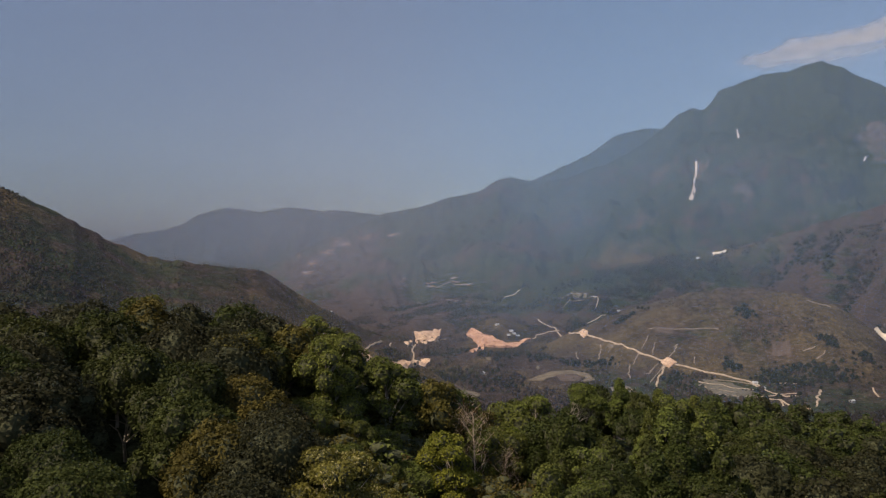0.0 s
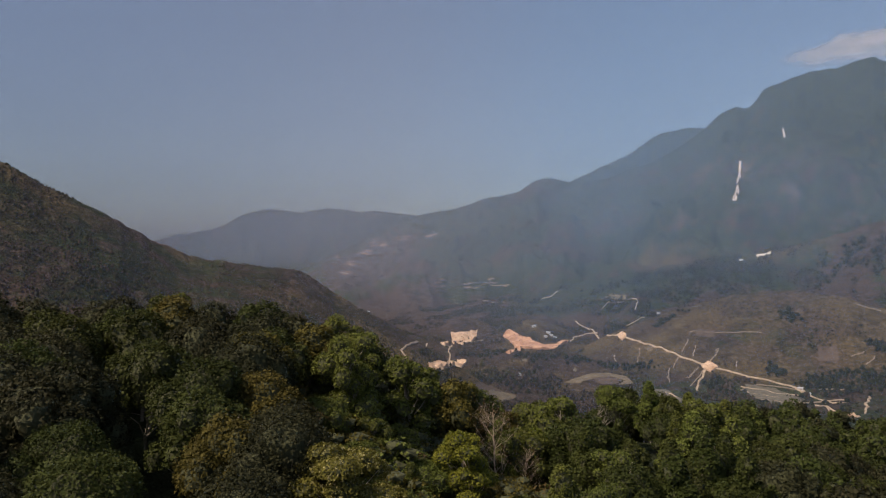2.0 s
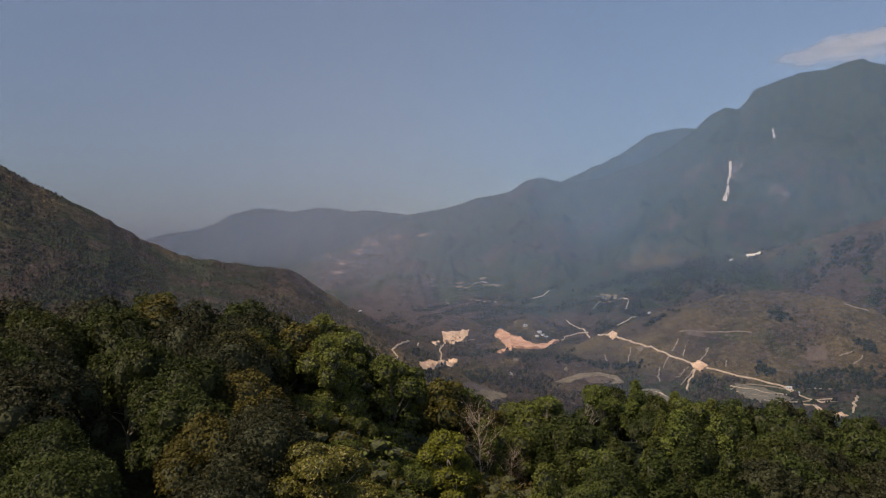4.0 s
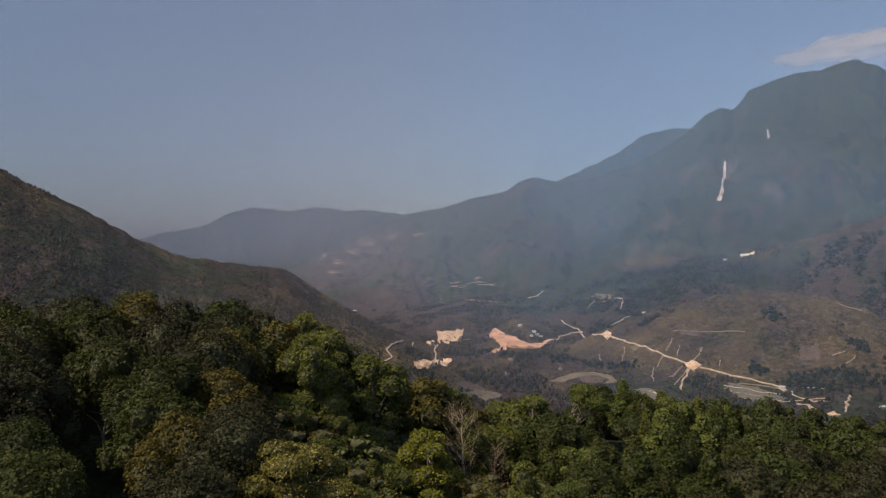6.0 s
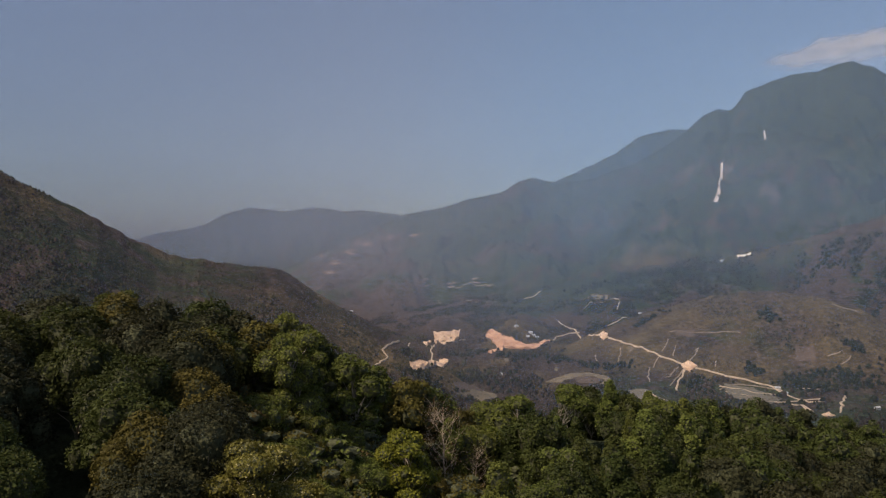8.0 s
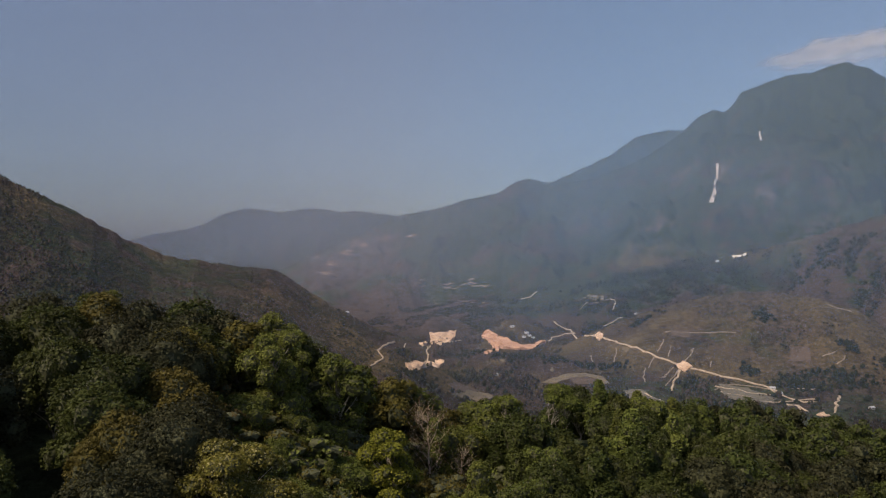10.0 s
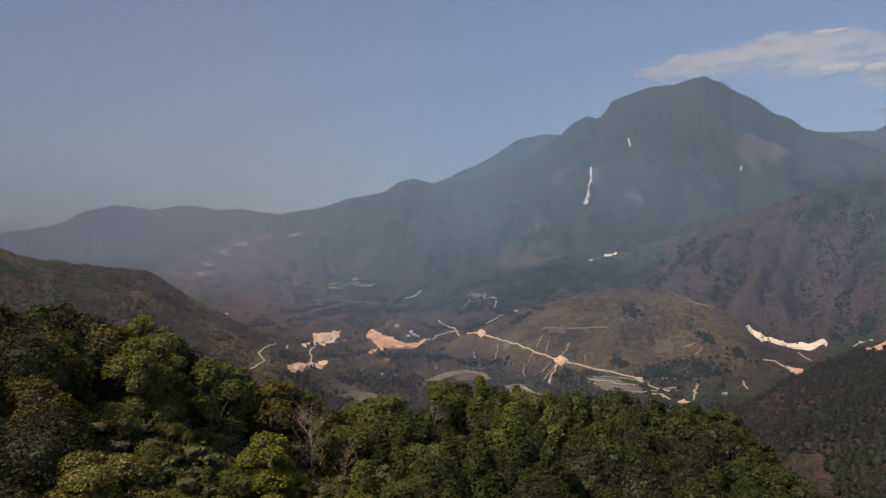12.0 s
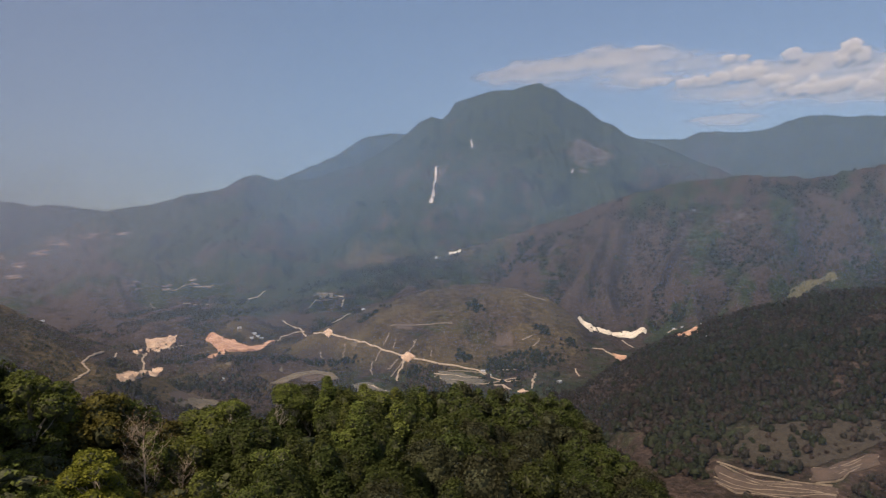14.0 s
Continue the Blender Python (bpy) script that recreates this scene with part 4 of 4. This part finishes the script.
EARTH = {
    "cream": earth_material("cream_subsoil", (0.36, 0.21, 0.12), (0.74, 0.55, 0.38), 0.07, 1.0),
    "orange": earth_material("orange_subsoil", (0.30, 0.14, 0.08), (0.72, 0.45, 0.29), 0.07, 1.0),
    "white": earth_material("white_sand", (0.55, 0.46, 0.34), (0.80, 0.72, 0.58)),
    "tan": earth_material("tan_stubble", (0.085, 0.068, 0.042), (0.19, 0.150, 0.092)),
    "brown": earth_material("ploughed_earth", (0.052, 0.036, 0.026), (0.108, 0.073, 0.052)),
    "grey": earth_material("fallow_plots", (0.06, 0.055, 0.038), (0.17, 0.150, 0.11), 0.25),
    "olive": earth_material("dry_meadow", (0.06, 0.056, 0.027), (0.125, 0.110, 0.055)),
    "heath": earth_material("dry_heath", (0.022, 0.017, 0.010), (0.064, 0.048, 0.029), 0.3),
    "terrace": earth_material("reddish_terraces", (0.105, 0.070, 0.055), (0.27, 0.19, 0.155), 0.03),
    "scar": earth_material("pale_landslide", (0.28, 0.23, 0.20), (0.60, 0.53, 0.48), 0.05),
    "bank": earth_material("dry_earth_bank", (0.13, 0.10, 0.07), (0.30, 0.235, 0.165)),
    "spill": earth_material("spilled_earth", (0.13, 0.095, 0.065), (0.40, 0.31, 0.22), 0.3),
    "track": earth_material("pale_track_dust", (0.26, 0.19, 0.125), (0.56, 0.44, 0.31)),
}
EARTH_NAMES = {
    "cream": ("quarry_cut", "bare cream-coloured earth cutting on the hillside", "cutting"), "orange": ("earth_cut", "bare orange earth cutting above the village", "cutting"),
    "white": ("sand_cut", "pale sandy cutting in the saddle of the hill", "cutting"), "tan": ("stubble_field", "dry tan stubble field in the valley", "field"),
    "brown": ("ploughed_field", "brown ploughed field on the valley slope", "field"), "grey": ("fallow_field", "greyish fallow plots by the stream bed", "field"),
    "heath": ("dry_slope", "brown dry grass slope above the terraces", "field"), "terrace": ("terraced_field", "pale reddish terraced fields on the far slope", "field"), "olive": ("meadow", "dry olive-green meadow below the ridge", "field"), "scar": ("landslide_scar", "pale landslide scar down the mountain face", "landslide"),
}


def uneven(points, closed, size, amount, seed):
    """The same line with more points on it, and uneven."""
    pts = [np.array(p, float) for p in points]
    ends = pts + [pts[0]] if closed else pts
    out = []
    for a, b in zip(ends[:-1], ends[1:]):
        n = max(1, int(np.linalg.norm(b - a) / size))
        out += [a + (b - a) * k / n for k in range(n)]
    if not closed:
        out.append(ends[-1])
    out = np.array(out)
    return out + np.stack([fbm(out[:, 0], out[:, 1], size * 2.5, seed, 3), fbm(out[:, 0], out[:, 1], size * 2.5, seed + 9, 3)], -1) * amount


def cover(kind, outline, seed):
    """A patch of bare earth laid over the slope, with a rough edge that runs into the ground."""
    name, label, category = EARTH_NAMES[kind]
    reach = math.hypot(*outline[0])
    line = uneven(outline, True, max(4.0, reach * 0.006), (3.0 + reach * 0.0015) * (0.35 if kind == "scar" else 2.2 if kind == "terrace" else 1), seed)
    bm = bmesh.new()
    vs = [bm.verts.new((x, y, 0)) for x, y in line]
    es = [bm.edges.new((vs[k - 1], vs[k])) for k in range(len(vs))]
    bmesh.ops.triangle_fill(bm, use_beauty=True, edges=es)
    for _ in range(6):
        long = [e for e in bm.edges if e.calc_length() > max(5.0, reach * (0.004 if kind in ("cream", "orange", "white") else 0.009))]
        if long:
            bmesh.ops.subdivide_edges(bm, edges=long, cuts=1)
            bmesh.ops.triangulate(bm, faces=[f for f in bm.faces if len(f.verts) > 3])
    co = np.array([tuple(v.co) for v in bm.verts])
    span = min(1.0, max(np.ptp(line[:, 0]), np.ptp(line[:, 1])) / 75)
    relief = span * {"cream": 9, "orange": 8, "white": 2.5, "scar": 2.5}.get(kind, 0.8)
    z = ground_z(co[:, 0], co[:, 1]) + 0.4 + reach * 0.0004 + relief * np.clip(fbm(co[:, 0], co[:, 1], 20, seed, 4) + 0.15, 0, 1)
    for v, h in zip(bm.verts, z):
        v.co.z = h
    rim = bmesh.ops.extrude_edge_only(bm, edges=[e for e in bm.edges if e.is_boundary])
    for v in rim["geom"]:
        if isinstance(v, bmesh.types.BMVert):
            v.co.z -= 4 + reach * 0.003
    bmesh.ops.recalc_face_normals(bm, faces=bm.faces)
    me = bpy.data.meshes.new(name)
    bm.to_mesh(me)
    bm.free()
    me.materials.append(EARTH[kind])
    return tagged(new(name, me), label, category, kind="structure")


def track(name, label, points, width, mat, seed, lift=0.7):
    """A rough ribbon of earth along the line, banked up a little."""
    line = uneven(points, False, 7.0, 5.0, seed)
    d = np.gradient(line, axis=0)
    d /= np.linalg.norm(d, axis=1)[:, None] + 1e-9
    side = np.stack([d[:, 1], -d[:, 0]], -1)
    w = width * (0.9 + 0.9 * np.abs(fbm(line[:, 0], line[:, 1], 25, seed + 3, 3)) + 0.25 * np.random.default_rng(seed).random(len(line)))
    verts, faces = [], []
    for k, (p, s, h) in enumerate(zip(line, side, w)):
        for off, drop in ((-0.62, 3.0), (-0.5, 0.0), (0.5, 0.0), (0.62, 3.0)):
            q = p + s * h * off
            verts.append((q[0], q[1], float(ground_z(q[0], q[1])) + lift - drop))
        if k:
            faces += [(4 * k - 4 + j, 4 * k - 3 + j, 4 * k + 1 + j, 4 * k + j) for j in range(3)]
    return tagged(mesh_object(name, verts, faces, mat), label, "track", kind="structure")


for k, (kind, outline) in enumerate(CLEARED):
    cover(kind, outline, 200 + k)
for k, (width, line) in enumerate(TRACKS):
    track("dirt_road", "pale dirt road winding along the hillside", line, width * (0.44 if width > 2.6 else 0.36), EARTH["track" if width > 2.6 else "bank"], 300 + k, 0.4 + math.hypot(*line[0]) * 0.0006)
for k, line in enumerate(RUNNELS):
    track("spoil_runnel", "pale streak of spilled earth down the slope", line, 1.0, EARTH["spill"], 340 + k, 0.9)
cover("brown", TERRACES[1] + tuple(reversed(TERRACES[6])), 380)
cover("brown", TERRACES[7] + tuple(reversed(TERRACES[11])), 381)
for k, line in enumerate(TERRACES):
    track("terrace_bank", "pale earth bank of a terraced field", line, 0.45, EARTH["bank"], 360 + k, 0.8)


# ---- houses of the valley ----
def plain(name, colour, rough=0.8):
    m, nt, bsdf, out = material(name)
    n = noise_tex(nt, 1.5, 5)
    dark = tuple(c * 0.75 for c in colour)
    nt.links.new(ramp(nt, n, (0.3, dark), (0.7, colour)), bsdf.inputs["Base Color"])
    bsdf.inputs["Roughness"].default_value = rough
    return m


WALL, TIN, DARK = plain("whitewashed_wall", (0.58, 0.55, 0.50)), plain("pale_tin_roof", (0.46, 0.47, 0.48), 0.5), plain("dark_opening", (0.04, 0.035, 0.03))


def box(verts, faces, x0, y0, z0, x1, y1, z1):
    b = len(verts)
    verts += [(x, y, z) for z in (z0, z1) for x, y in ((x0, y0), (x1, y0), (x1, y1), (x0, y1))]
    faces += [(b, b + 3, b + 2, b + 1), (b + 4, b + 5, b + 6, b + 7)] + [(b + k, b + (k + 1) % 4, b + 4 + (k + 1) % 4, b + 4 + k) for k in range(4)]


def boxes(name, mat, parent, *blocks):
    verts, faces = [], []
    for block in blocks:
        box(verts, faces, *block)
    return mesh_object(name, verts, faces, mat, parent)


def make_house():
    house = tagged(new("house"), "small whitewashed house with a pale tin roof", "house", "houses in the valley")
    boxes("wall", WALL, house, (-5, -3, -2, 5, 3, 3))
    verts = [(x, y, z) for x in (-5.6, 5.6) for y, z in ((-3.7, 2.9), (0, 5.0), (3.7, 2.9), (3.7, 2.7), (0, 4.8), (-3.7, 2.7))]
    faces = [(0, 1, 2, 3, 4, 5), (11, 10, 9, 8, 7, 6)] + [(k, k + 6, (k + 1) % 6 + 6, (k + 1) % 6) for k in range(6)]
    mesh_object("roof", verts, faces, TIN, house)
    boxes("door", DARK, house, (-0.5, -3.06, 0, 0.5, -2.95, 2))
    for x in (-3.2, 2.2):
        boxes("window", DARK, house, (x, -3.06, 1, x + 1, -2.95, 2))
    return house


HOUSE = make_house()
for k, (x, y) in enumerate(ROOFS):
    size = 0.45 + 0.30 * rng.random()
    m = pose(x, y, float(ground_z(x, y)) + 0.8, 0, 0, rng.uniform(-40, 40)) @ Matrix.Diagonal((size, size, size, 1))
    if k:
        copy_thing(HOUSE, m).matrix_basis = m
    else:
        HOUSE.matrix_basis = m

def cloud_material():
    m, nt, bsdf, out = material("white_cloud")
    nt.nodes.remove(bsdf)
    dens = nt.nodes.new("ShaderNodeAttribute")
    dens.attribute_name = "amount"
    lit, back, clear = (nt.nodes.new("ShaderNodeBsdf" + k) for k in ("Diffuse", "Translucent", "Transparent"))
    lit.inputs["Color"].default_value = back.inputs["Color"].default_value = (0.86, 0.80, 0.77, 1)
    both, body = node(nt, "ShaderNodeMixShader", Fac=0.4), nt.nodes.new("ShaderNodeMixShader")
    for a, b in ((lit.outputs[0], both.inputs[1]), (back.outputs[0], both.inputs[2]), (dens.outputs["Fac"], body.inputs["Fac"]),
                 (clear.outputs[0], body.inputs[1]), (both.outputs[0], body.inputs[2]), (body.outputs[0], out.inputs["Surface"])):
        nt.links.new(a, b)
    return m


# ---- clouds over the mountain: thin veils and the round heads that swell out of them; bearing, slope, half width, half height (degrees), body ----
VEILS = ((26.6, 13.9, 3.0, 0.55, 0.45), (29.2, 14.3, 4.4, 0.9, 0.50), (32.5, 14.5, 6.0, 1.15, 0.50), (37.0, 14.7, 5.6, 1.35, 0.62), (36.5, 13.2, 4.2, 0.55, 0.35), (42.0, 13.9, 3.6, 1.0, 0.40), (43.0, 12.3, 4.2, 0.75, 0.42),
         (47.5, 12.7, 4.6, 1.5, 0.66), (51.5, 12.5, 4.0, 1.6, 0.66), (56.5, 12.0, 5.0, 1.7, 0.60), (43.6, 9.85, 2.8, 0.36, 0.50), (49.5, 10.9, 4.0, 0.45, 0.40))
HEADS = ((37.6, 15.75, 1.2, 0.18, 0.75), (38.9, 13.1, 0.9, 0.32, 0.70), (37.9, 13.1, 0.7, 0.30, 0.60), (43.9, 14.35, 0.7, 0.28, 1.0), (44.9, 14.3, 0.6, 0.22, 0.9), (46.0, 13.8, 0.45, 0.28, 0.8),
         (40.6, 12.85, 0.8, 0.36, 0.85), (41.8, 12.95, 1.0, 0.42, 0.95), (43.2, 13.0, 1.0, 0.48, 1.0), (44.6, 13.2, 0.9, 0.50, 1.0), (45.7, 13.2, 0.9, 0.42, 0.9), (46.6, 12.5, 0.9, 0.42, 0.85), (47.6, 12.2, 0.8, 0.50, 0.85),
         (48.2, 14.15, 0.75, 0.50, 0.85), (49.0, 13.8, 0.6, 0.35, 0.6), (52.1, 14.0, 0.75, 0.75, 1.0), (51.5, 13.5, 0.55, 0.45, 0.9), (52.8, 13.6, 0.6, 0.50, 0.9),
         (48.3, 11.55, 1.2, 0.36, 0.9), (49.6, 11.65, 0.9, 0.45, 1.0), (49.7, 12.1, 0.40, 0.40, 1.0), (50.8, 11.6, 0.9, 0.36, 0.9), (51.9, 11.75, 0.7, 0.42, 0.9), (53.4, 11.3, 1.3, 0.50, 0.85), (55.5, 11.9, 2.0, 0.8, 0.9))
cb, ce = np.meshgrid(np.arange(22, 62, 0.14), np.arange(8.5, 17.5, 0.095))
curl = 0.30 - 1.5 * np.abs(fbm(cb, ce * 1.4, 0.9, 500, 4, 0.55))          # round heads
broad = fbm(cb, ce * 3.2, 3.4, 530, 5, 0.55)
body, swell = np.zeros_like(cb), np.zeros_like(cb)
for b, e, w, h, d in VEILS:
    q = 1 - ((cb - b) / (w * 1.15)) ** 2 - ((ce - e) / (h * np.where(ce > e, 1.15, 1.7))) ** 2 + broad * 0.75
    body = 1 - (1 - body) * (1 - d * step(0.0, np.where(ce > e, 0.8, 1.4), q))
for b, e, w, h, d in HEADS:
    q = 1 - ((cb - b) / (w * 1.1)) ** 2 - ((ce - e) / (h * np.where(ce > e, 1.05, 1.5))) ** 2 + curl * 0.9
    body = 1 - (1 - body) * (1 - d * 0.92 * step(0.0, np.where(ce > e, 0.45, 1.1), q))
    swell = np.maximum(swell, np.sqrt(np.clip(q, 0, 1.3)) * min(w, h) * 28)
depth = 4870 - swell
CLOUD = cloud_material()
cm = grid_mesh("cloud", depth * np.sin(np.radians(cb)), depth * np.cos(np.radians(cb)), EYE + depth * np.tan(np.radians(ce)))
attribute(cm, "amount", np.clip(body, 0, 0.97))
cm.materials.append(CLOUD)
tagged(new("cloud", cm), "bank of white cloud trailing off the summit", "cloud", kind="stuff")

# ---- trees on the far slopes, kept off the bare earth ----
def scatter(trees, mats, tufts, seed):
    """Small far trees, each an uneven leafy dome with loose sprays about it; rows of x, y, height, material index."""
    rnd = np.random.default_rng(seed)
    t = np.array(trees, float)
    n, tall = len(t), t[:, 2, None, None]
    foot = np.stack([t[:, 0], t[:, 1], ground_z(t[:, 0], t[:, 1])], -1)[:, None, :]
    wide = tall * rnd.uniform(0.6, 1.25, (n, 1, 1))
    turn = rnd.uniform(0, 6.28, (n, 1)) + np.array([0, 0, 1.57, 3.14, 4.71, 0.8, 2.37, 3.94, 5.51])
    out = np.array([0, 0.36, 0.36, 0.36, 0.36, 0.46, 0.46, 0.46, 0.46]) * rnd.uniform(0.65, 1.35, (n, 9))
    up = np.array([1.0, 0.80, 0.80, 0.80, 0.80, 0.25, 0.25, 0.25, 0.25]) * rnd.uniform(0.8, 1.15, (n, 9))
    co = foot + np.stack([np.cos(turn) * out, np.sin(turn) * out, up * 0], -1) * wide + np.stack([up * 0, up * 0, up], -1) * tall
    top = np.array([(0, k, k % 4 + 1) for k in range(1, 5)] + [f for k in range(4) for f in ((k + 1, k + 5, (k + 1) % 4 + 1), ((k + 1) % 4 + 1, k + 5, (k + 1) % 4 + 5))])
    faces = (np.arange(n)[:, None, None] * 9 + top).reshape(-1, 3)
    d = unit(rnd.normal(size=(n, tufts, 3)))
    p = foot + np.array([0, 0, 0.58]) * tall + d * np.concatenate([wide * 0.46, wide * 0.46, tall * 0.44], -1)
    nrm = unit(d + rnd.normal(size=d.shape) * 0.5)
    side = unit(np.cross(nrm, rnd.normal(size=d.shape)))
    along = np.cross(nrm, side)
    q = wide * rnd.uniform(0.16, 0.30, (n, tufts, 1))
    loose = np.stack([p - along * q, p + along * q * 0.6 + side * q * 0.8, p + along * q * 0.6 - side * q * 0.8], 2).reshape(-1, 3)
    faces = np.concatenate([faces, np.arange(len(loose)).reshape(-1, 3) + n * 9])
    me = bpy.data.meshes.new("hillside_woods")
    me.vertices.add(n * 9 + len(loose))
    me.vertices.foreach_set("co", np.concatenate([co.reshape(-1, 3), loose]).astype(np.float32).ravel())
    me.loops.add(faces.size)
    me.loops.foreach_set("vertex_index", faces.astype(np.int32).ravel())
    me.polygons.add(len(faces))
    me.polygons.foreach_set("loop_start", np.arange(0, faces.size, 3, dtype=np.int32))
    for m in mats:
        me.materials.append(LEAF[m])
    me.polygons.foreach_set("material_index", np.concatenate([np.repeat(t[:, 3], 12), np.repeat(t[:, 3], tufts)]).astype(np.int32))
    me.update(calc_edges=True)
    return tagged(new("hillside_woods", me), "scattered dark green and brown trees on the dry hillsides", "woods", kind="stuff")


def inside(x, y, outline):
    """Which of the points lie within the outline."""
    hit = np.zeros(len(x), bool)
    for (x0, y0), (x1, y1) in zip(outline, outline[1:] + outline[:1]):
        hit ^= ((y0 > y) != (y1 > y)) & (x < (x1 - x0) * (y - y0) / (y1 - y0 + 1e-9) + x0)
    return hit


def beside(x, y, line, width):
    """Which of the points lie within that width of the line."""
    near = np.zeros(len(x), bool)
    for (x0, y0), (x1, y1) in zip(line[:-1], line[1:]):
        t = np.clip(((x - x0) * (x1 - x0) + (y - y0) * (y1 - y0)) / ((x1 - x0) ** 2 + (y1 - y0) ** 2 + 1e-9), 0, 1)
        near |= np.hypot(x - x0 - t * (x1 - x0), y - y0 - t * (y1 - y0)) < width
    return near


far = []
for bearings, near, until, count, tall, bare in (((-38, -3), 330, 930, 15000, (0.9, 3.0), -0.40), ((30, 57), 300, 850, 14000, (1.4, 6.6), -0.75), ((-6, 36), 620, 1030, 5500, (2.2, 6.5), 0.14), ((-10, 36), 620, 1450, 13000, (0.9, 3.2), -0.7),
                                                 ((-12, 9), 1030, 1560, 6000, (2.5, 7), 0.05), ((9, 36), 1030, 1500, 3200, (1.3, 4), 0.12), ((-8, 56), 1400, 2020, 8500, (4, 8), 0.0)):
    b = rng.uniform(*bearings, count * 3)
    r = np.sqrt(rng.uniform(near**2, until**2, count * 3))
    x, y = r * np.sin(np.radians(b)), r * np.cos(np.radians(b))
    cleared = np.zeros(len(x), bool)
    for kind, outline in CLEARED:
        cleared |= inside(x, y, outline) & (rng.random(len(x)) > (0.16 if kind == "heath" else 0.0))
    cleared &= rng.random(len(x)) > 0.07                # a few bushes stand on the bare earth
    for line in TERRACES:
        cleared |= beside(x, y, line, 7)
    for width, line in TRACKS:
        cleared |= beside(x, y, line, 9)
    dip = np.zeros(len(x))
    for turn in range(8):                                # how far the ground lies below that round it: trees gather in the gullies
        dip += ground_z(x + 30 * math.cos(turn * 0.785), y + 30 * math.sin(turn * 0.785)) / 8
    dip -= ground_z(x, y)
    keep = np.flatnonzero(~cleared & (fbm(x, y, 70, 41, 3) + 0.6 * fbm(x, y, 260, 45, 2) + 0.06 * np.clip(dip, -6, 6) > bare))[:count]
    x, y = x[keep], y[keep]
    grove = np.clip(0.5 + fbm(x, y, 55, 61, 3) * 0.8 + fbm(x, y, 210, 66, 2) * 0.9, 0, 1)
    green = grove + rng.normal(0, 0.30, len(x)) - 0.06 + 0.10 * step(33, 46, np.degrees(np.arctan2(x, y)))
    kind = np.where(green > (0.66 if bearings[0] == 30 else 0.52), 0, np.where(rng.random(len(x)) < 0.55, 1, 2))
    if bearings[0] < 10 and near < 1300:
        mixed = fbm(x, y, 120, 47, 3) + rng.normal(0, 0.12, len(x)) + (0.32 if bearings[1] < 0 else -0.02)
        kind = np.where(rng.random(len(x)) < (0.85 if bearings[1] < 0 else 0.60), np.where(mixed > 0, 3, 4), kind)
    far.append(np.stack([x, y, (tall[0] + (tall[1] - tall[0]) * rng.random(len(x)) ** 1.6) * (0.65 + 0.8 * grove), kind], -1))
for east, north, wide, deep in GROVES:                     # groves in the dips of the valley
    n = int(30 + wide * deep / 40)
    x, y = east + rng.normal(0, wide * 0.55, n), north + rng.normal(0, deep * 0.55, n)
    kind = np.where(rng.random(n) < 0.85, 0, 1)
    far.append(np.stack([x, y, rng.uniform(3.5, 8, n), kind], -1))
far = np.concatenate(far)
away = np.hypot(far[:, 0], far[:, 1])
scatter(far[away < 540], ("far_green", "far_grey", "far_brown", "scrub", "dry"), 12, 4)
scatter(far[(away >= 540) & (away < 900)], ("far_green", "far_grey", "far_brown", "scrub", "dry"), 4, 5)
scatter(far[away >= 900], ("far_green", "far_grey", "far_brown", "scrub", "dry"), 0, 6)
